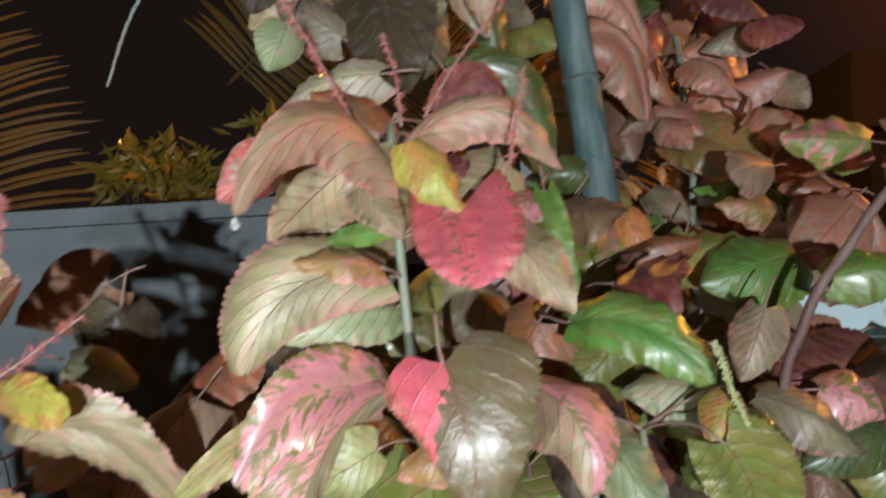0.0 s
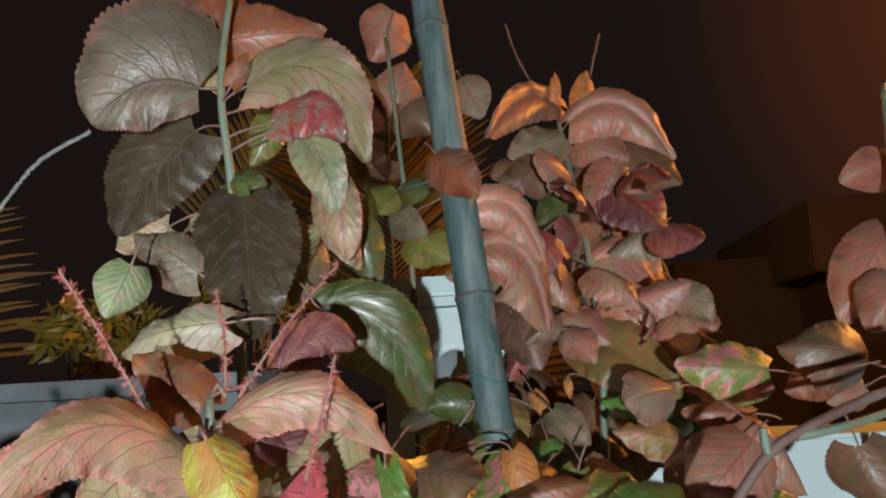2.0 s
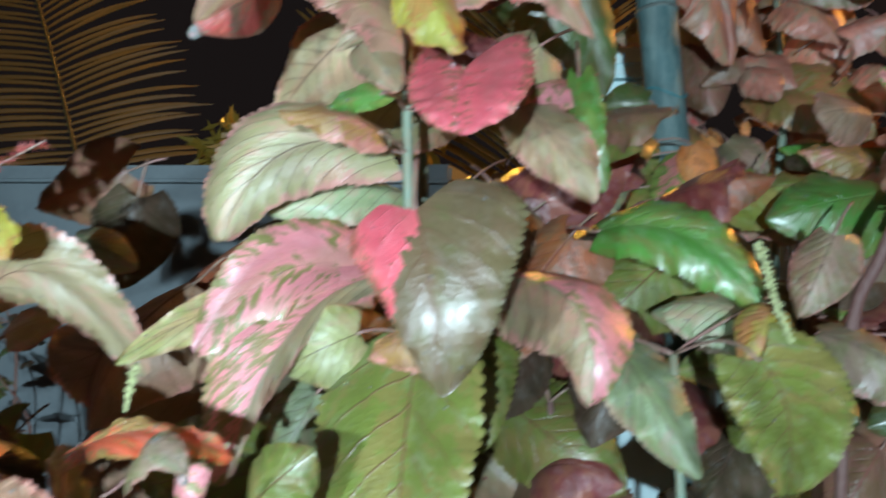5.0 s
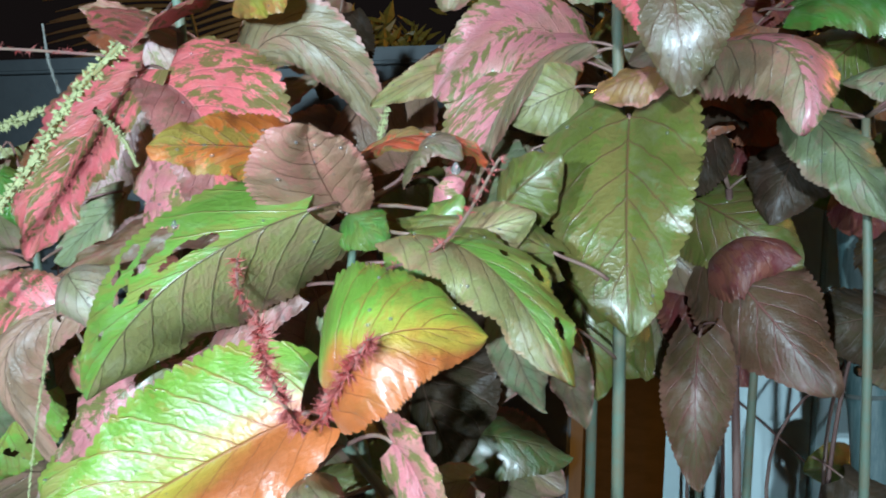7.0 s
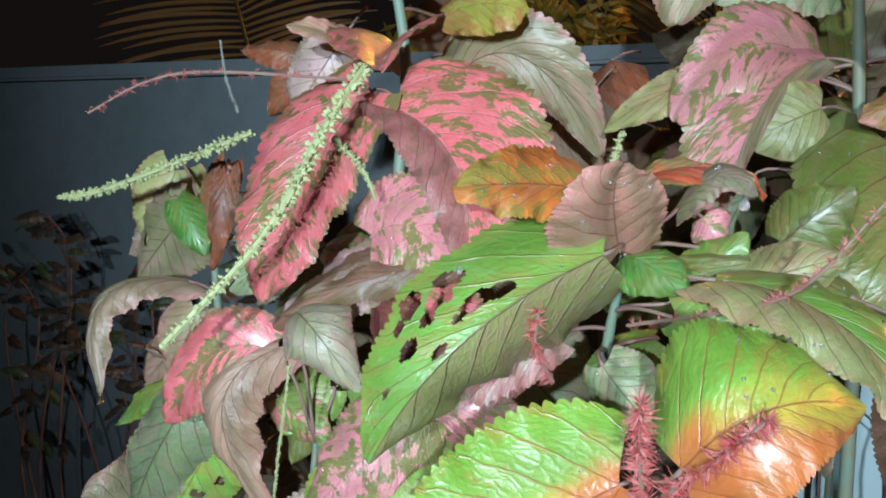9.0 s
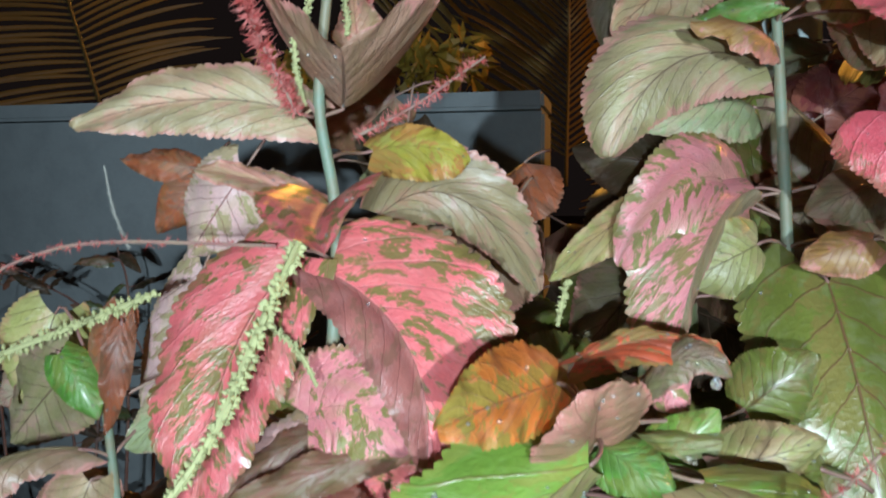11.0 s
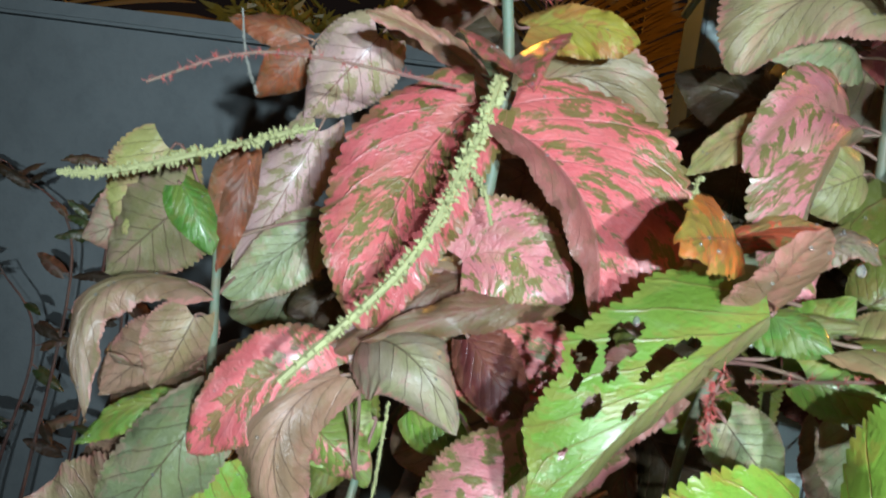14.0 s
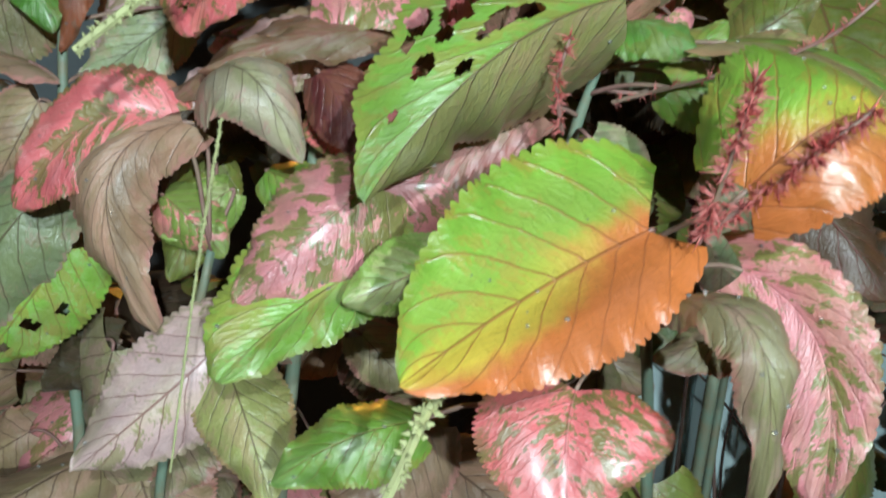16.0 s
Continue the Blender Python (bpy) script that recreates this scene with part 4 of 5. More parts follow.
leaf("behind", "palebeige", (0.171, 1.153, 1.897), (0.194, 1.123, 1.838), (-0.30, -0.89, 0.34), 0.057, 0.12, 15, 15)
leaf("behind", "brown", (0.091, 1.083, 1.791), (0.057, 1.103, 1.774), (-0.25, -0.83, -0.49), 0.065, 0.12, 15, 15)
leaf("behind", "salmon", (0.336, 1.223, 1.693), (0.386, 1.203, 1.640), (-0.33, -0.94, 0.04), 0.094, 0.12, 15, 15)
leaf("behind", "copper", (0.258, 1.203, 1.825), (0.220, 1.203, 1.804), (0.11, -0.98, -0.19), 0.052, 0.12, 15, 15)
leaf("behind", "brown", (0.313, 1.173, 1.732), (0.269, 1.143, 1.685), (0.33, -0.91, 0.27), 0.072, 0.12, 15, 15)
leaf("behind", "lamplit", (0.227, 1.053, 1.540), (0.245, 1.043, 1.511), (-0.18, -0.96, 0.22), 0.019, 0.12, 15, 15)
leaf("behind", "lamplit", (0.306, 1.063, 1.572), (0.316, 1.063, 1.545), (-0.13, -0.99, -0.05), 0.016, 0.12, 15, 15)
leaf("behind", "lamplit", (0.261, 1.063, 1.550), (0.263, 1.063, 1.532), (-0.08, -1.00, -0.01), 0.011, 0.12, 15, 15)
leaf("behind", "lamplit", (0.339, 1.203, 1.723), (0.340, 1.203, 1.696), (-0.16, -0.99, -0.01), 0.012, 0.12, 15, 15)
leaf("behind", "lamplit", (0.329, 1.203, 1.785), (0.330, 1.203, 1.767), (-0.16, -0.99, -0.01), 0.010, 0.12, 15, 15)
# right-hand branch
leaf("right", "pinkgreen", (0.408, 0.923, 1.552), (0.336, 0.923, 1.559), (0.03, -0.95, 0.30), 0.061, 0.12, 15, 15)
leaf("right", "brown", (0.488, 0.933, 1.554), (0.419, 0.933, 1.570), (0.05, -0.97, 0.23), 0.074, 0.25, 15, 15)
leaf("right", "salmon", (0.618, 1.153, 1.691), (0.559, 1.153, 1.592), (-0.27, -0.95, 0.16), 0.086, 0.12, 15, 15)
leaf("right", "salmon", (0.636, 1.153, 1.765), (0.574, 1.153, 1.746), (0.03, -1.00, -0.09), 0.062, 0.12, 15, 15)
leaf("right", "copper", (0.597, 1.103, 1.637), (0.562, 1.103, 1.582), (-0.28, -0.94, 0.17), 0.073, 0.12, 15, 15)
leaf("right", "ochre", (0.343, 0.953, 1.497), (0.287, 0.953, 1.509), (0.09, -0.90, 0.44), 0.044, 0.20, 15, 15)
leaf("right", "rust", (0.408, 0.973, 1.516), (0.347, 0.973, 1.519), (0.03, -0.90, 0.44), 0.036, 0.12, 15, 15)
leaf("right", "copper", (0.385, 0.903, 1.502), (0.331, 0.883, 1.454), (0.02, -0.93, 0.37), 0.084, 0.15, 15, 15)
leaf("right", "olive", (0.237, 0.883, 1.466), (0.315, 0.873, 1.457), (-0.03, -0.79, 0.61), 0.061, 0.25, 15, 15)
leaf("right", "green", (0.322, 0.843, 1.466), (0.247, 0.823, 1.447), (0.10, -0.87, 0.49), 0.077, 0.12, 15, 15)
leaf("right", "green", (0.315, 0.753, 1.453), (0.368, 0.753, 1.456), (-0.02, -0.90, 0.44), 0.045, 0.12, 15, 15)
leaf("right", "lamplit", (0.204, 0.883, 1.503), (0.221, 0.873, 1.464), (-0.08, -0.97, 0.21), 0.033, 0.12, 15, 15)
leaf("right", "pinkgreen", (0.203, 0.893, 1.496), (0.190, 0.873, 1.433), (0.03, -0.95, 0.30), 0.050, 0.12, 15, 15)
leaf("right", "copper", (0.156, 0.923, 1.520), (0.153, 0.903, 1.478), (0.09, -0.90, 0.43), 0.049, 0.12, 15, 15)
leaf("right", "olive", (0.171, 0.943, 1.521), (0.159, 0.923, 1.474), (0.11, -0.93, 0.36), 0.041, 0.12, 15, 15)
leaf("right", "sage", (0.149, 0.883, 1.482), (0.152, 0.883, 1.453), (0.08, -1.00, 0.01), 0.030, 0.12, 15, 15)
leaf("right", "olive", (0.191, 0.903, 1.474), (0.159, 0.903, 1.454), (-0.05, -1.00, 0.08), 0.051, 0.12, 15, 15)
leaf("right", "oldbeige", (0.241, 1.003, 1.525), (0.271, 0.983, 1.495), (-0.32, -0.91, 0.28), 0.039, 0.12, 15, 15)
leaf("right", "green", (0.235, 0.983, 1.501), (0.242, 0.973, 1.478), (-0.15, -0.93, 0.35), 0.025, 0.12, 15, 15)
leaf("right", "brown", (0.461, 0.903, 1.493), (0.479, 0.903, 1.438), (-0.33, -0.94, -0.11), 0.068, 0.12, 15, 15)
leaf("right", "rust", (0.471, 0.953, 1.549), (0.428, 0.953, 1.533), (-0.05, -0.99, 0.13), 0.045, 0.12, 15, 15)
leaf("right", "copper", (0.500, 0.973, 1.534), (0.467, 0.973, 1.522), (-0.05, -0.99, 0.15), 0.040, 0.12, 15, 15)
leaf("right", "copper", (0.346, 0.933, 1.485), (0.326, 0.923, 1.443), (-0.13, -0.95, 0.29), 0.048, 0.12, 15, 15)
leaf("right", "olive", (0.253, 0.903, 1.484), (0.237, 0.903, 1.446), (-0.11, -0.99, 0.05), 0.034, 0.12, 15, 15)
leaf("right", "deepgreen", (0.174, 0.903, 1.540), (0.138, 0.903, 1.534), (-0.00, -1.00, 0.00), 0.040, 0.12, 15, 15)
leaf("right", "green", (0.177, 0.953, 1.542), (0.145, 0.923, 1.528), (0.60, -0.76, 0.25), 0.033, 0.12, 15, 15)
leaf("right", "oldbeige", (0.323, 0.853, 1.431), (0.294, 0.853, 1.416), (-0.04, -1.00, 0.08), 0.052, 0.12, 15, 15)
leaf("right", "pinkgreen", (0.280, 0.803, 1.388), (0.310, 0.803, 1.385), (0.05, -0.93, 0.36), 0.025, 0.12, 15, 15)
leaf("right", "beige", (0.302, 0.803, 1.363), (0.267, 0.783, 1.376), (0.54, -0.83, 0.16), 0.030, 0.12, 15, 15)
leaf("right", "copper", (0.357, 0.853, 1.400), (0.316, 0.853, 1.384), (-0.09, -0.97, 0.23), 0.065, 0.12, 15, 15)
leaf("right", "pink", (0.303, 0.753, 1.382), (0.342, 0.753, 1.363), (0.23, -0.85, 0.48), 0.059, 0.20, 15, 15)
leaf("right", "oldbeige", (0.263, 0.743, 1.382), (0.321, 0.733, 1.347), (0.16, -0.83, 0.53), 0.051, 0.25, 15, 15)
leaf("right", "deepgreen", (0.346, 0.763, 1.353), (0.290, 0.753, 1.332), (0.01, -0.92, 0.40), 0.052, 0.12, 15, 15)
leaf("right", "deepgreen", (0.220, 0.703, 1.368), (0.269, 0.683, 1.346), (-0.18, -0.89, 0.42), 0.067, 0.12, 15, 15)
# left shrub
leaf("left", "palepink", (-0.212, 0.618, 1.416), (-0.250, 0.628, 1.370), (0.10, -0.95, -0.29), 0.055, 0.12, 15, 15)
leaf("left", "palepink", (-0.241, 0.628, 1.364), (-0.278, 0.628, 1.281), (0.27, -0.96, -0.12), 0.044, 0.12, 15, 15)
leaf("left", "oldbeige", (-0.145, 0.628, 1.371), (-0.104, 0.628, 1.386), (-0.07, -0.98, 0.20), 0.025, 0.12, 15, 15)
leaf("left", "green", (-0.028, 0.518, 1.314), (-0.003, 0.503, 1.304), (-0.21, -0.75, 0.63), 0.027, 0.15, 15, 15)
leaf("left", "olive", (0.053, 0.553, 1.300), (-0.017, 0.543, 1.312), (0.21, -0.75, 0.62), 0.033, 0.20, 15, 15)
leaf("left", "pink", (-0.107, 0.493, 1.247), (-0.145, 0.478, 1.203), (0.11, -0.97, 0.23), 0.054, 0.10, 15, 15)
leaf("left", "pink", (-0.112, 0.503, 1.245), (-0.067, 0.513, 1.251), (0.19, -0.96, 0.18), 0.051, 0.10, 15, 15)
leaf("left", "lime", (-0.078, 0.483, 1.226), (-0.108, 0.468, 1.209), (0.32, -0.92, 0.25), 0.032, 0.10, 15, 15)
leaf("left", "brown", (-0.108, 0.533, 1.305), (-0.177, 0.508, 1.279), (0.16, -0.89, 0.43), 0.021, 0.15, 15, 15)
leaf("left", "lightgreen", (-0.245, 0.553, 1.203), (-0.279, 0.553, 1.148), (0.17, -0.98, -0.10), 0.054, 0.05, 10, 10, holes=8)
leaf("left", "sage", (-0.253, 0.543, 1.225), (-0.302, 0.553, 1.143), (0.04, -0.99, -0.14), 0.054, 0.15, 15, 15)
leaf("left", "palepink", (-0.161, 0.523, 1.181), (-0.214, 0.513, 1.123), (0.08, -0.99, 0.10), 0.060, 0.10, 15, 15)
leaf("left", "limeolive", (-0.162, 0.523, 1.172), (-0.133, 0.503, 1.126), (0.14, -0.87, 0.47), 0.045, 0.10, 15, 15)
leaf("left", "lightgreen", (-0.083, 0.483, 1.170), (-0.125, 0.468, 1.148), (-0.03, -0.80, 0.60), 0.036, 0.20, 15, 15)
leaf("left", "oldbeige", (0.031, 0.513, 1.210), (-0.003, 0.503, 1.196), (-0.04, -0.79, 0.62), 0.028, 0.12, 15, 15)
leaf("left", "oldbeige", (-0.289, 0.583, 1.319), (-0.331, 0.588, 1.276), (0.11, -0.97, -0.22), 0.059, 0.08, 10, 10, holes=1)
leaf("left", "green", (-0.289, 0.573, 1.327), (-0.269, 0.573, 1.295), (0.44, -0.85, 0.29), 0.028, 0.12, 15, 15)
leaf("left", "rust", (-0.258, 0.578, 1.341), (-0.267, 0.578, 1.288), (0.40, -0.91, -0.07), 0.019, 0.12, 15, 15)
leaf("left", "dusty", (-0.305, 0.633, 1.233), (-0.342, 0.633, 1.190), (0.19, -0.97, -0.16), 0.055, 0.12, 15, 15)
leaf("left", "sage", (-0.264, 0.643, 1.289), (-0.283, 0.643, 1.257), (0.29, -0.94, -0.17), 0.027, 0.12, 15, 15)
leaf("left", "palepink", (-0.135, 0.543, 1.309), (-0.197, 0.528, 1.264), (0.01, -0.95, 0.30), 0.040, 0.10, 15, 15)
leaf("left", "brown", (-0.143, 0.538, 1.307), (-0.193, 0.523, 1.268), (-0.13, -0.86, 0.49), 0.024, 0.12, 15, 15)
leaf("left", "sage", (-0.157, 0.613, 1.317), (-0.206, 0.613, 1.307), (-0.05, -0.97, 0.25), 0.030, 0.12, 15, 15)
leaf("left", "pinkgreen", (-0.198, 0.583, 1.304), (-0.156, 0.573, 1.300), (-0.16, -0.88, 0.44), 0.026, 0.12, 15, 15)
leaf("left", "lightgreen", (-0.021, 0.563, 1.274), (-0.050, 0.553, 1.254), (-0.02, -0.88, 0.48), 0.030, 0.12, 15, 15)
leaf("left", "olive", (-0.048, 0.573, 1.311), (-0.060, 0.573, 1.297), (-0.06, -1.00, 0.06), 0.023, 0.12, 15, 15)
leaf("left", "pink", (-0.004, 0.563, 1.328), (0.006, 0.563, 1.317), (0.03, -1.00, 0.03), 0.023, 0.12, 15, 15)
leaf("left", "palepink", (-0.047, 0.573, 1.301), (-0.075, 0.563, 1.296), (0.29, -0.92, 0.25), 0.023, 0.12, 15, 15)
leaf("left", "palebeige", (-0.307, 0.613, 1.314), (-0.361, 0.613, 1.288), (0.09, -0.98, -0.20), 0.062, 0.12, 15, 15)
leaf("left", "dusty", (-0.291, 0.603, 1.246), (-0.329, 0.593, 1.212), (0.15, -0.98, 0.12), 0.052, 0.20, 15, 15)
leaf("left", "rust", (-0.262, 0.583, 1.347), (-0.274, 0.583, 1.308), (0.39, -0.91, -0.12), 0.025, 0.12, 15, 15)
leaf("left", "limeolive", (-0.306, 0.593, 1.343), (-0.328, 0.593, 1.287), (0.44, -0.88, -0.18), 0.058, 0.12, 15, 15)
leaf("left", "lime", (-0.176, 0.553, 1.236), (-0.200, 0.543, 1.214), (0.21, -0.96, 0.20), 0.029, 0.12, 15, 15)
leaf("left", "olive", (-0.188, 0.563, 1.245), (-0.198, 0.553, 1.194), (0.24, -0.96, 0.14), 0.039, 0.12, 15, 15)
leaf("left", "lightgreen", (-0.158, 0.543, 1.246), (-0.126, 0.533, 1.236), (-0.13, -0.87, 0.48), 0.030, 0.12, 15, 15)
leaf("left", "maroon", (-0.136, 0.523, 1.285), (-0.106, 0.513, 1.255), (-0.05, -0.96, 0.27), 0.033, 0.12, 15, 15)
leaf("left", "sage", (-0.034, 0.513, 1.271), (-0.010, 0.513, 1.247), (-0.03, -1.00, -0.03), 0.034, 0.12, 15, 15)
leaf("left", "lightgreen", (-0.008, 0.513, 1.292), (0.031, 0.513, 1.288), (0.00, -1.00, 0.04), 0.031, 0.12, 15, 15)
leaf("left", "oldbeige", (0.009, 0.523, 1.303), (0.048, 0.513, 1.282), (-0.09, -0.95, 0.30), 0.028, 0.12, 15, 15)
leaf("left", "limeolive", (0.013, 0.533, 1.303), (0.050, 0.533, 1.317), (-0.12, -0.95, 0.30), 0.034, 0.12, 15, 15)
leaf("left", "lightgreen", (-0.010, 0.543, 1.296), (0.015, 0.543, 1.323), (-0.16, -0.98, 0.15), 0.031, 0.12, 15, 15)
leaf("left", "limeolive", (-0.056, 0.553, 1.331), (-0.030, 0.543, 1.318), (-0.34, -0.94, 0.05), 0.024, 0.12, 15, 15)
leaf("left", "olive", (0.027, 0.563, 1.319), (0.053, 0.563, 1.342), (-0.14, -0.98, 0.16), 0.040, 0.12, 15, 15)
leaf("left", "dusty", (-0.274, 0.573, 1.264), (-0.291, 0.573, 1.225), (0.44, -0.88, -0.19), 0.043, 0.12, 15, 15)
leaf("left", "dusk", (-0.237, 0.593, 1.154), (-0.273, 0.593, 1.127), (0.04, -1.00, -0.05), 0.041, 0.12, 15, 15)
leaf("left", "beige", (-0.117, 0.573, 1.178), (-0.084, 0.573, 1.152), (0.14, -0.97, 0.18), 0.035, 0.12, 15, 15)
leaf("left", "pinkgreen", (-0.200, 0.543, 1.231), (-0.172, 0.543, 1.209), (0.17, -0.96, 0.21), 0.033, 0.12, 15, 15)
leaf("left", "olive", (-0.054, 0.533, 1.189), (-0.016, 0.533, 1.199), (-0.12, -0.86, 0.49), 0.018, 0.12, 15, 15)
leaf("left", "palebeige", (-0.287, 0.613, 1.230), (-0.328, 0.613, 1.204), (0.12, -0.98, -0.18), 0.054, 0.12, 15, 15)
leaf("left", "brown", (-0.171, 0.763, 1.471), (-0.241, 0.763, 1.446), (0.05, -0.99, -0.15), 0.073, 0.12, 15, 15)
leaf("left", "dusk", (-0.162, 0.763, 1.453), (-0.181, 0.773, 1.390), (0.40, -0.88, -0.26), 0.072, 0.12, 15, 15)
leaf("left", "sage", (-0.173, 0.713, 1.423), (-0.126, 0.713, 1.407), (0.15, -0.88, 0.44), 0.041, 0.12, 15, 15)
leaf("left", "rust", (-0.273, 0.673, 1.421), (-0.318, 0.673, 1.426), (0.04, -0.93, 0.36), 0.027, 0.12, 15, 15)
leaf("left", "rust", (-0.266, 0.673, 1.415), (-0.295, 0.673, 1.381), (0.23, -0.95, -0.19), 0.038, 0.12, 15, 15)
# the larger leaves of both front shrubs
blade("left", "beige", (-0.155, 0.560, 1.438), (-0.198, 0.545, 1.444), (-0.248, 0.533, 1.432), (-0.203, 0.550, 1.460), (-0.196, 0.540, 1.428))
blade("left", "dusty", (-0.136, 0.555, 1.440), (-0.127, 0.530, 1.448), (-0.121, 0.510, 1.456), (-0.160, 0.530, 1.485), (-0.090, 0.535, 1.485), under="dusty")
blade("left", "peach", (-0.153, 0.578, 1.398), (-0.178, 0.560, 1.410), (-0.203, 0.550, 1.415), (-0.176, 0.565, 1.416), (-0.173, 0.555, 1.401))
blade("left", "pinkred", (-0.137, 0.540, 1.400), (-0.133, 0.515, 1.392), (-0.124, 0.498, 1.383), (-0.154, 0.505, 1.401), (-0.115, 0.535, 1.412))
blade("left", "yellow", (-0.134, 0.590, 1.424), (-0.107, 0.575, 1.425), (-0.084, 0.565, 1.417), (-0.109, 0.580, 1.435), (-0.100, 0.570, 1.409))
blade("left", "beige", (-0.135, 0.605, 1.394), (-0.095, 0.600, 1.402), (-0.061, 0.625, 1.356), (-0.068, 0.600, 1.415), (-0.090, 0.605, 1.383))
blade("left", "pinkred", (-0.147, 0.535, 1.380), (-0.169, 0.515, 1.340), (-0.170, 0.488, 1.288), (-0.202, 0.515, 1.340), (-0.146, 0.500, 1.320))
blade("left", "pinkred", (-0.136, 0.535, 1.373), (-0.099, 0.520, 1.346), (-0.089, 0.505, 1.304), (-0.053, 0.520, 1.352), (-0.111, 0.500, 1.343), under="roseshade")
blade("left", "pink", (-0.144, 0.532, 1.315), (-0.124, 0.528, 1.320), (-0.099, 0.520, 1.306), (-0.121, 0.532, 1.343), (-0.129, 0.522, 1.298))
blade("left", "orange", (-0.043, 0.505, 1.339), (-0.057, 0.472, 1.340), (-0.072, 0.447, 1.338), (-0.060, 0.492, 1.354), (-0.054, 0.465, 1.328))
blade("left", "redorange", (-0.039, 0.546, 1.338), (-0.006, 0.545, 1.349), (0.021, 0.560, 1.338), (-0.013, 0.550, 1.352), (0.007, 0.535, 1.342))
blade("left", "peach", (-0.030, 0.515, 1.316), (-0.028, 0.488, 1.337), (-0.022, 0.475, 1.349), (-0.046, 0.465, 1.332), (-0.012, 0.500, 1.337), bulge=0.16)
blade("left", "oldbeige", (-0.012, 0.540, 1.332), (0.003, 0.532, 1.345), (0.018, 0.532, 1.338), (0.006, 0.540, 1.351), (0.002, 0.530, 1.336))
blade("left", "lightgreen", (-0.031, 0.490, 1.316), (-0.070, 0.455, 1.287), (-0.101, 0.448, 1.242), (-0.100, 0.465, 1.300), (-0.066, 0.505, 1.269), under="limeolive", holes=11, heart=0.2)
blade("left", "lightgreen", (0.006, 0.505, 1.308), (0.046, 0.487, 1.298), (0.078, 0.475, 1.261), (0.066, 0.500, 1.295), (0.035, 0.475, 1.290), under="limeolive", holes=3)
blade("left", "sunset", (-0.018, 0.465, 1.243), (-0.051, 0.440, 1.223), (-0.081, 0.405, 1.202), (-0.068, 0.448, 1.255), (-0.032, 0.428, 1.207))
blade("left", "sunset", (0.003, 0.445, 1.258), (0.025, 0.440, 1.280), (0.052, 0.465, 1.278), (0.007, 0.465, 1.301), (0.035, 0.435, 1.261))
blade("left", "lightgreen", (-0.090, 0.502, 1.226), (-0.119, 0.485, 1.208), (-0.145, 0.466, 1.179), (-0.151, 0.495, 1.219), (-0.105, 0.475, 1.199))
blade("left", "dusty", (-0.186, 0.522, 1.261), (-0.204, 0.503, 1.233), (-0.188, 0.520, 1.180), (-0.224, 0.512, 1.209), (-0.192, 0.515, 1.227), bulge=0.2)
blade("left", "palebeige", (-0.176, 0.518, 1.279), (-0.152, 0.494, 1.278), (-0.134, 0.503, 1.251), (-0.169, 0.500, 1.261), (-0.145, 0.515, 1.284), bulge=0.2)
blade("left", "pinkred", (-0.031, 0.482, 1.188), (-0.033, 0.470, 1.173), (-0.030, 0.462, 1.151), (-0.062, 0.470, 1.167), (-0.001, 0.470, 1.176))
blade("left", "oldbeige", (-0.011, 0.458, 1.223), (0.005, 0.424, 1.221), (0.013, 0.430, 1.175), (0.017, 0.432, 1.220), (-0.002, 0.426, 1.214), bulge=0.25)
blade("left", "pink", (0.014, 0.475, 1.234), (0.036, 0.460, 1.212), (0.038, 0.455, 1.168), (0.046, 0.450, 1.222), (0.027, 0.465, 1.188))
blade("centre", "olive", (0.072, 0.630, 1.363), (0.078, 0.592, 1.315), (0.084, 0.575, 1.262), (0.040, 0.600, 1.321), (0.108, 0.585, 1.329), heart=0.36, lobe=0.45)
blade("centre", "pink", (0.038, 0.665, 1.403), (0.009, 0.632, 1.409), (-0.023, 0.605, 1.371), (-0.001, 0.632, 1.431), (0.002, 0.612, 1.380), bulge=0.16)
blade("centre", "pink", (0.044, 0.660, 1.407), (0.016, 0.618, 1.380), (-0.000, 0.592, 1.317), (-0.025, 0.604, 1.365), (0.015, 0.618, 1.364), under="beige")
blade("centre", "beige", (0.047, 0.665, 1.470), (0.002, 0.640, 1.466), (-0.027, 0.632, 1.422), (-0.049, 0.640, 1.470), (0.005, 0.645, 1.443), bulge=0.18)
blade("centre", "hotpink", (0.087, 0.572, 1.434), (0.098, 0.556, 1.403), (0.101, 0.560, 1.366), (0.077, 0.562, 1.405), (0.123, 0.562, 1.407), under="umber", heart=0.26, lobe=1.3, blush=0.12)
blade("centre", "hotpink", (0.091, 0.632, 1.502), (0.097, 0.603, 1.481), (0.100, 0.590, 1.465), (0.072, 0.605, 1.484), (0.128, 0.600, 1.484), heart=0.7)
blade("centre", "peach", (0.059, 0.637, 1.526), (0.032, 0.585, 1.546), (0.004, 0.551, 1.503), (0.030, 0.605, 1.559), (0.032, 0.600, 1.525), bulge=0.16)
blade("centre", "peach", (0.064, 0.655, 1.542), (0.112, 0.645, 1.555), (0.147, 0.670, 1.523), (0.124, 0.660, 1.564), (0.109, 0.650, 1.538), bulge=0.16)
blade("centre", "green", (0.149, 0.725, 1.434), (0.191, 0.700, 1.432), (0.228, 0.690, 1.398), (0.199, 0.720, 1.447), (0.198, 0.690, 1.407), bulge=0.16)
blade("centre", "olive", (0.222, 0.652, 1.375), (0.231, 0.635, 1.354), (0.226, 0.612, 1.327), (0.209, 0.640, 1.355), (0.256, 0.635, 1.362), heart=0.2)
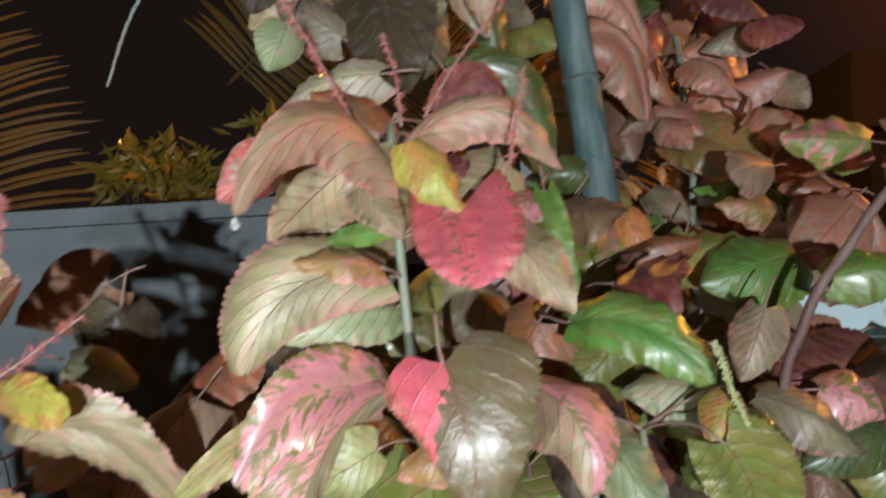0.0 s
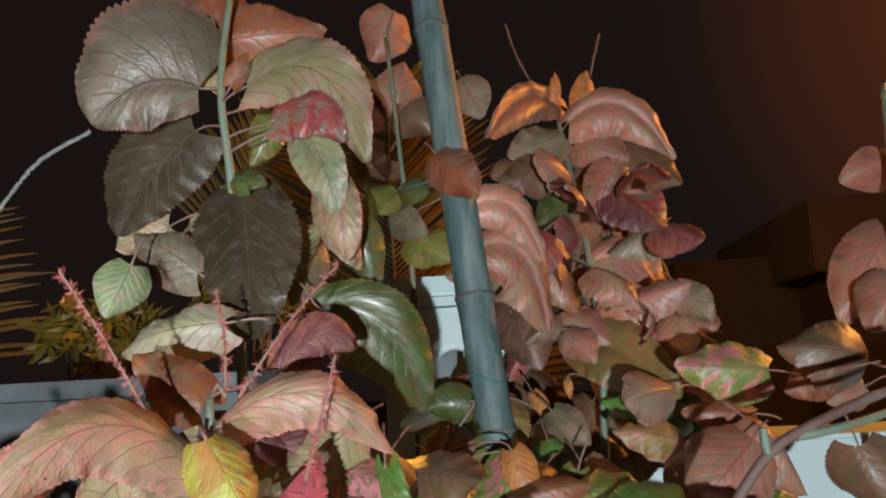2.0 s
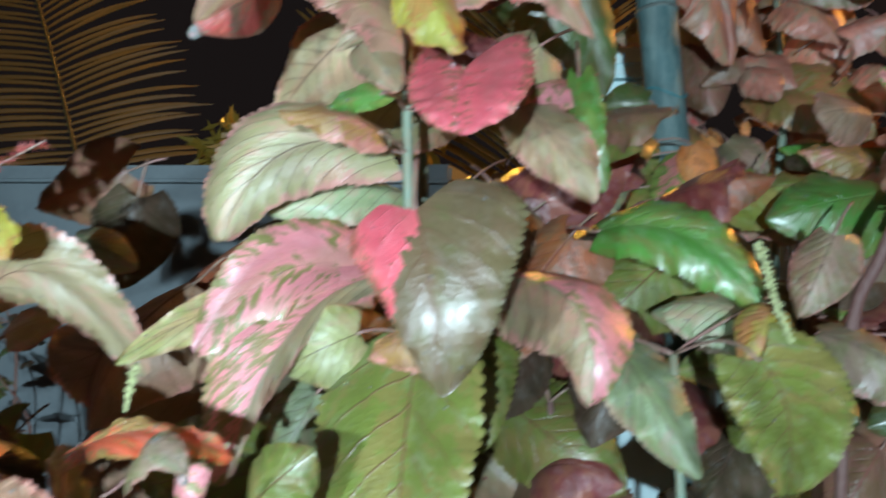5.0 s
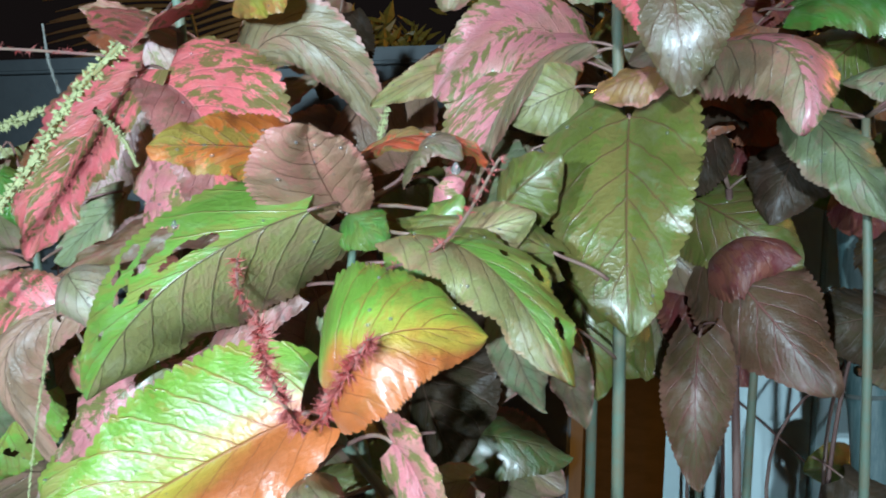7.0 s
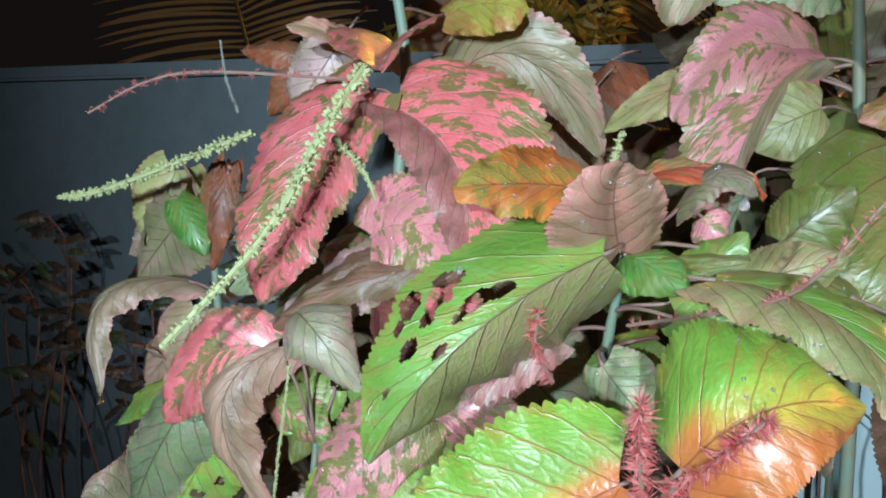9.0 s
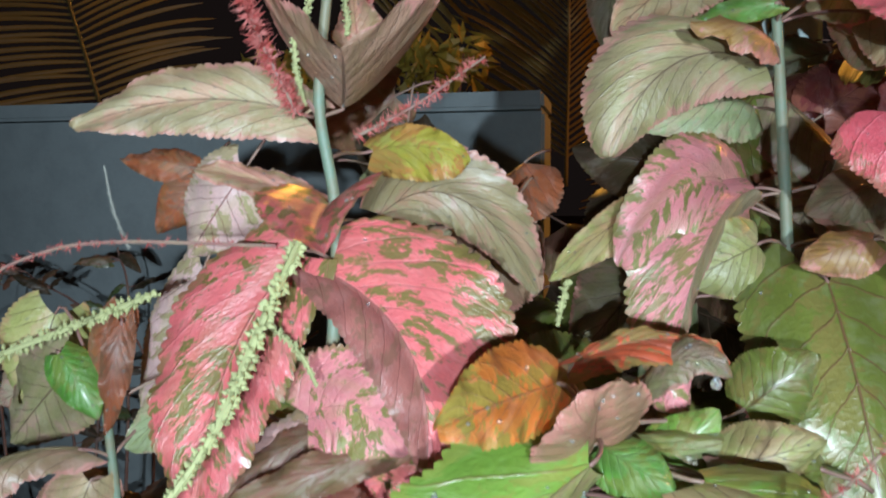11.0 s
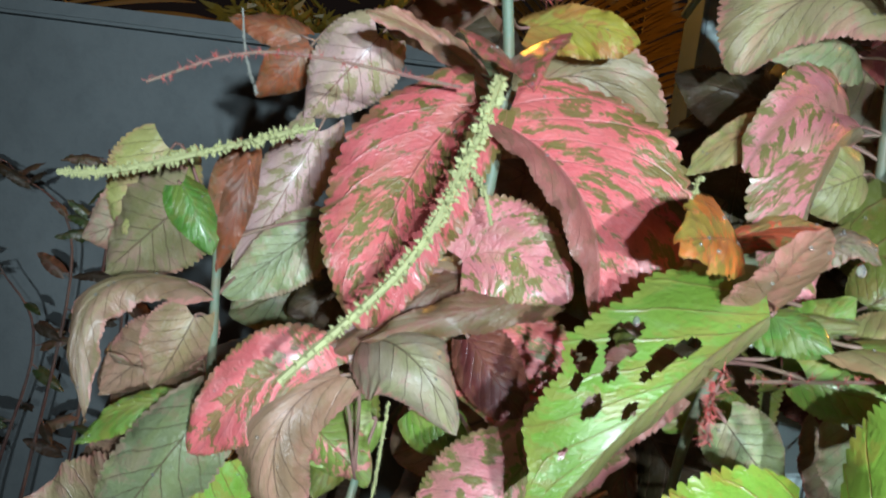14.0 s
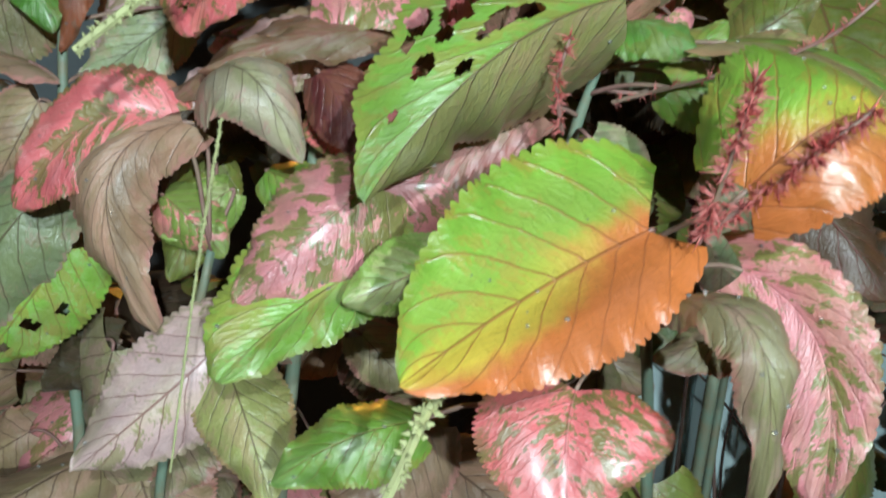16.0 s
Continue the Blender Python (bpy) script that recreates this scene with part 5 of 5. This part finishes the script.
blade("centre", "beige", (0.095, 0.700, 1.407), (0.142, 0.642, 1.398), (0.151, 0.628, 1.355), (0.122, 0.650, 1.374), (0.169, 0.645, 1.392), under="pink", bulge=0.18)
blade("upper", "greybeige", (-0.007, 0.815, 1.778), (-0.042, 0.800, 1.778), (-0.081, 0.800, 1.751), (-0.059, 0.800, 1.844), (-0.050, 0.805, 1.743))
blade("upper", "oldbeige", (0.031, 0.812, 1.776), (0.087, 0.795, 1.774), (0.118, 0.790, 1.706), (0.113, 0.795, 1.788), (0.080, 0.800, 1.749), bulge=0.16)
blade("upper", "crimson", (0.052, 0.805, 1.746), (0.085, 0.785, 1.745), (0.106, 0.780, 1.718), (0.088, 0.790, 1.759), (0.075, 0.790, 1.726))
blade("upper", "sage", (0.074, 0.802, 1.735), (0.090, 0.790, 1.703), (0.095, 0.795, 1.672), (0.069, 0.795, 1.704), (0.105, 0.790, 1.708))
blade("upper", "dusty", (0.092, 0.805, 1.703), (0.100, 0.792, 1.668), (0.100, 0.800, 1.640), (0.085, 0.800, 1.670), (0.114, 0.795, 1.667))
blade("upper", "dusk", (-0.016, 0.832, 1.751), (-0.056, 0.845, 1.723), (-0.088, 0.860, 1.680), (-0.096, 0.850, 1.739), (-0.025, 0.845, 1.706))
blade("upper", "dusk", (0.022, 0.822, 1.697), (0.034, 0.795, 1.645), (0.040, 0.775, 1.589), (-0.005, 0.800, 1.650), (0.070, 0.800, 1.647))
blade("centre", "deepgreen", (0.077, 0.833, 1.612), (0.121, 0.840, 1.595), (0.141, 0.865, 1.534), (0.149, 0.850, 1.602), (0.091, 0.840, 1.568), bulge=0.16)
blade("centre", "maroon", (0.075, 0.725, 1.569), (0.096, 0.735, 1.588), (0.115, 0.745, 1.578), (0.097, 0.740, 1.604), (0.096, 0.740, 1.570))
blade("behind", "copper", (0.285, 1.220, 1.877), (0.237, 1.150, 1.868), (0.199, 1.090, 1.805), (0.242, 1.160, 1.889), (0.241, 1.140, 1.831), bulge=0.2)
blade("behind", "salmon", (0.295, 1.200, 1.850), (0.356, 1.190, 1.861), (0.411, 1.200, 1.794), (0.385, 1.200, 1.875), (0.343, 1.190, 1.823), bulge=0.2)
blade("behind", "salmon", (0.180, 0.985, 1.710), (0.217, 0.990, 1.708), (0.244, 1.010, 1.659), (0.228, 1.000, 1.722), (0.203, 0.990, 1.687), bulge=0.2)
blade("behind", "copper", (0.185, 1.000, 1.674), (0.225, 1.010, 1.665), (0.244, 1.030, 1.595), (0.252, 1.030, 1.664), (0.204, 1.010, 1.622), bulge=0.2)
blade("behind", "salmon", (0.296, 1.170, 1.668), (0.342, 1.160, 1.670), (0.374, 1.190, 1.592), (0.379, 1.180, 1.676), (0.316, 1.160, 1.615), bulge=0.2)
blade("behind", "oldyellow", (0.281, 1.100, 1.590), (0.320, 1.060, 1.573), (0.360, 1.030, 1.529), (0.338, 1.060, 1.596), (0.297, 1.050, 1.540), bulge=0.2)
blade("left", "dusty", (-0.278, 0.570, 1.281), (-0.306, 0.535, 1.272), (-0.297, 0.525, 1.220), (-0.320, 0.530, 1.256), (-0.293, 0.540, 1.268), bulge=0.2)
blade("left", "pinkred", (-0.193, 0.518, 1.261), (-0.217, 0.510, 1.255), (-0.242, 0.508, 1.222), (-0.224, 0.515, 1.273), (-0.216, 0.505, 1.230))
blade("left", "pinkred", (-0.130, 0.542, 1.282), (-0.116, 0.535, 1.267), (-0.108, 0.530, 1.242), (-0.140, 0.535, 1.259), (-0.088, 0.540, 1.277))
blade("left", "sage", (-0.230, 0.612, 1.314), (-0.248, 0.605, 1.295), (-0.272, 0.600, 1.272), (-0.257, 0.605, 1.307), (-0.236, 0.605, 1.279))
blade("left", "lightgreen", (-0.269, 0.572, 1.220), (-0.291, 0.560, 1.220), (-0.321, 0.560, 1.196), (-0.294, 0.565, 1.225), (-0.289, 0.555, 1.208))
blade("left", "roseshade", (-0.055, 0.520, 1.281), (-0.081, 0.512, 1.267), (-0.112, 0.505, 1.235), (-0.098, 0.515, 1.278), (-0.078, 0.508, 1.248))
blade("centre", "limeolive", (0.042, 0.638, 1.380), (0.028, 0.630, 1.373), (0.009, 0.630, 1.363), (0.024, 0.632, 1.390), (0.032, 0.632, 1.353))
blade("centre", "limeolive", (0.009, 0.665, 1.403), (-0.024, 0.625, 1.390), (-0.053, 0.590, 1.366), (-0.024, 0.628, 1.401), (-0.016, 0.625, 1.379))
blade("left", "peach", (-0.142, 0.600, 1.469), (-0.142, 0.592, 1.480), (-0.146, 0.600, 1.499), (-0.157, 0.598, 1.482), (-0.130, 0.596, 1.485))
# stems, leading shoots and flower spikes
catkin("left", [(-0.137, 0.513, 1.391), (-0.141, 0.483, 1.360), (-0.154, 0.463, 1.319), (-0.188, 0.445, 1.275)], size=1.45)
catkin("left", [(-0.217, 0.543, 1.362), (-0.253, 0.533, 1.347), (-0.295, 0.523, 1.331), (-0.318, 0.518, 1.327)], size=1.3)
catkin("left", [(-0.149, 0.503, 1.357), (-0.138, 0.508, 1.346), (-0.133, 0.513, 1.332)], size=0.75)
catkin("centre", [(0.032, 0.678, 1.469), (0.006, 0.673, 1.462), (-0.011, 0.668, 1.448)], size=0.9)
catkin("centre", [(0.222, 0.663, 1.427), (0.228, 0.658, 1.403), (0.236, 0.653, 1.380)], size=1.0)
catkin("upper", [(-0.083, 0.803, 1.747), (-0.120, 0.793, 1.720), (-0.150, 0.778, 1.662), (-0.163, 0.763, 1.609)], size=0.62, dry=True)
catkin("left", [(-0.073, 0.433, 1.196), (-0.076, 0.418, 1.188), (-0.081, 0.403, 1.174)], size=1.3)
catkin("left", [(-0.045, 0.593, 1.366), (-0.049, 0.593, 1.345)], size=0.9)
catkin("left", [(-0.159, 0.488, 1.263), (-0.159, 0.478, 1.212), (-0.158, 0.468, 1.147)], size=0.35)
catkin("left", [(-0.148, 0.533, 1.471), (-0.148, 0.533, 1.455), (-0.148, 0.543, 1.440)], size=0.7)
flower_spike("centre", [(0.044, 0.623, 1.546), (0.025, 0.613, 1.586), (0.010, 0.603, 1.615)], thick=1.2)
flower_spike("centre", [(0.074, 0.653, 1.555), (0.093, 0.668, 1.588), (0.119, 0.683, 1.622)], thick=1.0)
flower_spike("centre", [(0.057, 0.683, 1.556), (0.053, 0.693, 1.587), (0.045, 0.703, 1.615)], thick=1.1)
flower_spike("centre", [(0.119, 0.603, 1.520), (0.123, 0.613, 1.542), (0.129, 0.623, 1.572)], thick=1.1)
flower_spike("left", [(-0.127, 0.543, 1.427), (-0.105, 0.553, 1.440), (-0.079, 0.573, 1.462)], thick=1.3)
flower_spike("left", [(-0.152, 0.543, 1.437), (-0.164, 0.533, 1.468), (-0.170, 0.523, 1.492)], thick=2.4)
flower_spike("left", [(-0.153, 0.523, 1.384), (-0.211, 0.503, 1.386), (-0.238, 0.493, 1.381), (-0.267, 0.488, 1.367)], thick=0.6)
flower_spike("behind", [(0.255, 1.223, 1.909), (0.238, 1.223, 1.949), (0.228, 1.223, 1.989)], thick=0.6)
flower_spike("behind", [(0.323, 1.203, 1.903), (0.332, 1.203, 1.933), (0.339, 1.203, 1.958)], thick=0.6)
flower_spike("left", [(-0.007, 0.448, 1.242), (-0.007, 0.428, 1.264), (-0.006, 0.418, 1.284)], thick=2.0)
flower_spike("left", [(-0.003, 0.453, 1.246), (0.012, 0.438, 1.264), (0.026, 0.428, 1.281)], thick=2.0)
flower_spike("left", [(-0.027, 0.523, 1.286), (0.015, 0.493, 1.300), (0.035, 0.478, 1.312), (0.053, 0.468, 1.337)], thick=0.8)
flower_spike("left", [(-0.046, 0.483, 1.270), (-0.050, 0.473, 1.284), (-0.048, 0.468, 1.298)], thick=1.5)
flower_spike("right", [(0.493, 0.923, 1.554), (0.455, 0.923, 1.549), (0.424, 0.923, 1.545)], thick=0.5)
flower_spike("left", [(-0.141, 0.600, 1.470), (-0.137, 0.600, 1.494), (-0.135, 0.600, 1.523)], thick=1.2)
catkin("left", [(-0.156, 0.560, 1.473), (-0.154, 0.560, 1.482), (-0.150, 0.560, 1.490)], size=0.9)
catkin("left", [(-0.146, 0.590, 1.477), (-0.146, 0.590, 1.487), (-0.148, 0.590, 1.497)], size=0.9)
catkin("left", [(-0.267, 0.600, 1.377), (-0.275, 0.600, 1.395), (-0.280, 0.600, 1.419)], size=0.45, dry=True)
# palm fronds behind the wall
frond([(-1.882, 3.000, 1.547), (-1.996, 3.000, 1.926), (-2.152, 3.050, 2.290), (-2.343, 3.100, 2.683), (-2.593, 3.150, 3.159)], reach=0.55, count=50)
frond([(-0.215, 3.300, 1.439), (-0.208, 3.300, 1.898), (-0.200, 3.200, 2.277), (-0.157, 3.000, 2.578)], reach=0.62, count=50, lean=0.62)
frond([(0.854, 5.000, 1.392), (0.971, 5.000, 1.641), (1.052, 5.000, 1.830), (1.197, 5.000, 2.016)], reach=0.42, count=20)
frond([(0.198, 3.400, 1.343), (0.176, 3.400, 1.643), (0.130, 3.400, 1.931), (0.123, 3.400, 2.155)], reach=0.35, count=36)
frond([(-1.063, 3.400, 2.167), (-0.828, 3.400, 2.360), (-0.662, 3.400, 2.513), (-0.513, 3.400, 2.838)], reach=0.35, count=36)
# ---- foliage ends

# ---- inner leaves, deeper in the shrubs
fill = random.Random(7)


def inner(shrub, kinds, x, y, z, count, size=(0.06, 0.10)):
    for _ in range(count):
        b = Vector((fill.uniform(*x), fill.uniform(*y), fill.uniform(*z)))
        ln = fill.uniform(*size)
        d = Vector((fill.uniform(-1, 1), fill.uniform(-0.7, 0.1), fill.uniform(-1.0, 0.2))).normalized()
        up = Vector((fill.uniform(-0.4, 0.4), -1, fill.uniform(0.1, 0.9)))
        leaf(shrub, fill.choice(kinds), tuple(b), tuple(b + d * ln), tuple(up), ln * fill.uniform(0.85, 1.1), fill.uniform(0.05, 0.22), fill.randint(5, 30), fill.randint(5, 30), tied=fill.random() < 0.5)


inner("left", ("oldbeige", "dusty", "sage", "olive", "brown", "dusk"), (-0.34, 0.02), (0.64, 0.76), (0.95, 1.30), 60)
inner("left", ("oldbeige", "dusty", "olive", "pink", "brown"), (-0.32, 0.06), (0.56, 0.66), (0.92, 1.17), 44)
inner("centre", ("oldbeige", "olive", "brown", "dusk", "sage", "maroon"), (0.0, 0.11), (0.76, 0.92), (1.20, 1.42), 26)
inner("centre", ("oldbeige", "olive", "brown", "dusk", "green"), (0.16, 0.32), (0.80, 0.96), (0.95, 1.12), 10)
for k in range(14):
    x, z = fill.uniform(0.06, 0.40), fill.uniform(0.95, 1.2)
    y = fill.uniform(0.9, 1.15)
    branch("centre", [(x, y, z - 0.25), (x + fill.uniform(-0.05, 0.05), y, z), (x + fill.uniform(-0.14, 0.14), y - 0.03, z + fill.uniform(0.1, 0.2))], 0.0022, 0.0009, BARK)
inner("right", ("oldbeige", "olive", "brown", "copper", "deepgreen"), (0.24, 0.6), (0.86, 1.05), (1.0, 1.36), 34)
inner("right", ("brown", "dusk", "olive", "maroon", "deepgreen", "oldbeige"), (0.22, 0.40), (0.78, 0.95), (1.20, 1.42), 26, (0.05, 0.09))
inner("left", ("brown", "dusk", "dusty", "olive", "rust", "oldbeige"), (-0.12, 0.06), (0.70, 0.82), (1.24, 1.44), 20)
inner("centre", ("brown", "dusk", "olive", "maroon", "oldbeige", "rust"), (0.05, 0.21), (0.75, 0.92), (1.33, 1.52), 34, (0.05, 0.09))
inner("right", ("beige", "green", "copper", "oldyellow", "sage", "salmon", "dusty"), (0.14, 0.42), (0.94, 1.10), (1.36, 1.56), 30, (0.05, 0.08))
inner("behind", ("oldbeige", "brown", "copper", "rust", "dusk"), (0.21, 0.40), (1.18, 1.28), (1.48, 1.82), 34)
inner("behind", ("salmon", "copper", "maroon", "rust", "rose", "brown", "oldbeige"), (0.22, 0.39), (1.04, 1.16), (1.50, 1.80), 30, (0.045, 0.075))


# ---- shrub in front of the cement wall, its shade put into dark leaf colours
SHRUBS["shade"] = empty("wild_shrub", "small-leaved shrub beside the cement wall, its shade put into dark leaf colours", "shrub", place=(-0.98, 1.36, 0))
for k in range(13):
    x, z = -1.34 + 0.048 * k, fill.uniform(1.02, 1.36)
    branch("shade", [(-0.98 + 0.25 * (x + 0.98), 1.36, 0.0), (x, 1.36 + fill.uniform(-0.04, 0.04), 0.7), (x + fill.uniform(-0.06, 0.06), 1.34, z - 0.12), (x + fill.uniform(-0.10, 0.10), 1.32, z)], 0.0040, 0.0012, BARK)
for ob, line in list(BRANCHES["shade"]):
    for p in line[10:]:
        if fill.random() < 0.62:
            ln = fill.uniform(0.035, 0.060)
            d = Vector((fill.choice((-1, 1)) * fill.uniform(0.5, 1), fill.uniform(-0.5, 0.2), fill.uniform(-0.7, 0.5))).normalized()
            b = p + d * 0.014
            # dark kinds carry the shadow these leaves lie in
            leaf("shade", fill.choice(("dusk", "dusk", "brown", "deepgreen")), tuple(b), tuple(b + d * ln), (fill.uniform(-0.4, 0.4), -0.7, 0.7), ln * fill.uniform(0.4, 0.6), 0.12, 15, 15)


# ---- golden-leaved garden shrubs behind the wall
def golden(place, r, n):
    rnd = random.Random(int(place[0] * 100))
    root = empty("garden_shrub", "yellow-green leafy garden shrub in orange lamplight", "shrub", "shrubs behind the wall", (place[0], place[1], 0))
    back = Matrix.Translation((-place[0], -place[1], 0))
    ends = []
    for k in range(9):
        a = k * 0.7
        end = Vector(place) + Vector((math.cos(a) * r * 0.7, math.sin(a) * r * 0.4, rnd.uniform(-0.2, 0.5) * r))
        ends.append(end)
        bm = bmesh.new()
        tube(bm, spline([(place[0], place[1], 0), (place[0] + 0.1 * math.cos(a) * r, place[1], place[2] * 0.6), tuple(end)], 6), 0.008, 6, 0, 0.003)
        link("stem", bm, BARK, root).matrix_parent_inverse = back
    bm = bmesh.new()
    for k in range(n):
        e = rnd.choice(ends)
        p = e + Vector((rnd.gauss(0, 1), rnd.gauss(0, 0.6), rnd.gauss(0, 0.9))) * r * 0.26
        d = Vector((rnd.gauss(0, 1), rnd.gauss(0, 0.7), rnd.gauss(0.2, 0.8))).normalized()
        w = d.cross(Vector((rnd.gauss(0, 1), rnd.gauss(0, 1), 1))).normalized()
        ln = rnd.uniform(0.05, 0.10)
        up = d.cross(w) * ln * 0.12
        v = [bm.verts.new(q) for q in (p, p + d * ln * 0.45 + w * ln * 0.19, p + d * ln, p + d * ln * 0.45 - w * ln * 0.19, p + d * ln * 0.5 + up)]
        for a, b in ((0, 1), (1, 2), (2, 3), (3, 0)):
            bm.faces.new((v[a], v[b], v[4]))
    link("foliage", bm, GOLD, root, even=False).matrix_parent_inverse = back


golden((-1.00, 2.60, 1.72), 0.15, 330)
golden((-0.56, 2.60, 1.77), 0.13, 220)

# ---- drops of water at leaf tips
def drop(shrub, place, r):
    bm = bmesh.new()
    bmesh.ops.create_uvsphere(bm, u_segments=12, v_segments=8, radius=r)
    for v in bm.verts:
        if v.co.z > 0:
            v.co.z *= 1.5
            v.co.x *= 1 - 0.35 * v.co.z / r / 1.5
            v.co.y *= 1 - 0.35 * v.co.z / r / 1.5
        v.co += Vector(place)
    ob, _ = nearest(shrub, Vector(place))
    link("water_drop", bm, WATER, ob, "clear hanging drop of water")


drop("centre", (0.004, 0.551, 1.499), 0.0024)
drop("centre", (0.086, 0.631, 1.502), 0.0020)
drop("left", (0.013, 0.538, 1.334), 0.0022)
drop("left", (-0.078, 0.470, 1.309), 0.0014)

# ---- bamboo pole
def bamboo():
    foot, top = Vector((0.352, 0.775, 0.0)), Vector((0.124, 1.035, 2.15))
    root = empty("bamboo_pole", "weathered blue-grey bamboo pole propping the shrub", "pole", place=foot)
    back = Matrix.Translation(-foot)
    line = [foot.lerp(top, i / 160) for i in range(161)]
    joints = [0.10, 0.22, 0.33, 0.44, 0.545, 0.635, 0.703, 0.757, 0.815, 0.88, 0.95]

    def width(t):
        near = min(abs(t - j) for j in joints)
        return 0.0168 * (1.04 - 0.12 * t) * (1 + 0.06 * math.exp(-(near / 0.004) ** 2))
    bm = bmesh.new()
    tube(bm, line, width, 18)
    made = link("cane", bm, BAMBOO, root)
    made.matrix_parent_inverse = back
    for j in joints:
        bm = bmesh.new()
        c = foot.lerp(top, j)
        d = (top - foot).normalized()
        tube(bm, [c - d * 0.0016, c, c + d * 0.0016], lambda t: width(j) + 0.0007, 18)
        made = link("node_ring", bm, NODE_DARK, root)
        made.matrix_parent_inverse = back


bamboo()


def tie(z, slack):
    k = z / 2.15
    c = Vector((0.352, 0.775, 0.0)).lerp(Vector((0.124, 1.035, 2.15)), k)
    pts = [c + Vector((math.cos(a) * 0.0180, math.sin(a) * 0.0180, 0.004 * math.sin(a * 2))) for a in [i * math.tau / 20 for i in range(23)]]
    pts += [pts[-1] + Vector((-0.02, -0.01, 0.002)), pts[-1] + Vector((-0.02 - slack, 0.0, -0.006))]
    bm = bmesh.new()
    tube(bm, pts, 0.0009, 6)
    tagged(link("tie_wire", bm, WIRE), "thin blue wire tied round the bamboo pole", "wire")


tie(1.556, 0.0)
tie(1.735, 0.05)


# ---- house beyond the wall
def house():
    root = empty("house", "plain plastered house in dim orange streetlight", "house", place=(6.5, 10.0, 0))
    back = Matrix.Translation((-6.5, -10.0, 0))

    def put(name, lo, hi, material, bevel=0.02, parent=None):
        bm = bmesh.new()
        box(bm, lo, hi, 0, bevel)
        ob = link(name, bm, material, parent or root, even=False)
        ob.matrix_parent_inverse = back
        return ob
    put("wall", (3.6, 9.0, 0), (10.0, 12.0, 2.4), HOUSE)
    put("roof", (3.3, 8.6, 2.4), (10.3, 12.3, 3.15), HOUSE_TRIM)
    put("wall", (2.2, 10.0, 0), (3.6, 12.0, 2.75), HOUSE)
    frame = put("window", (4.2, 8.94, 0.8), (5.2, 9.0, 2.1), HOUSE_TRIM, 0.01)
    put("pane", (4.28, 8.92, 0.88), (5.12, 8.938, 2.02), DARK_GLASS, 0.004, frame)
    frame = put("window", (6.4, 8.94, 0.8), (7.4, 9.0, 2.1), HOUSE_TRIM, 0.01)
    put("pane", (6.48, 8.92, 0.88), (7.32, 8.938, 2.02), DARK_GLASS, 0.004, frame)


house()
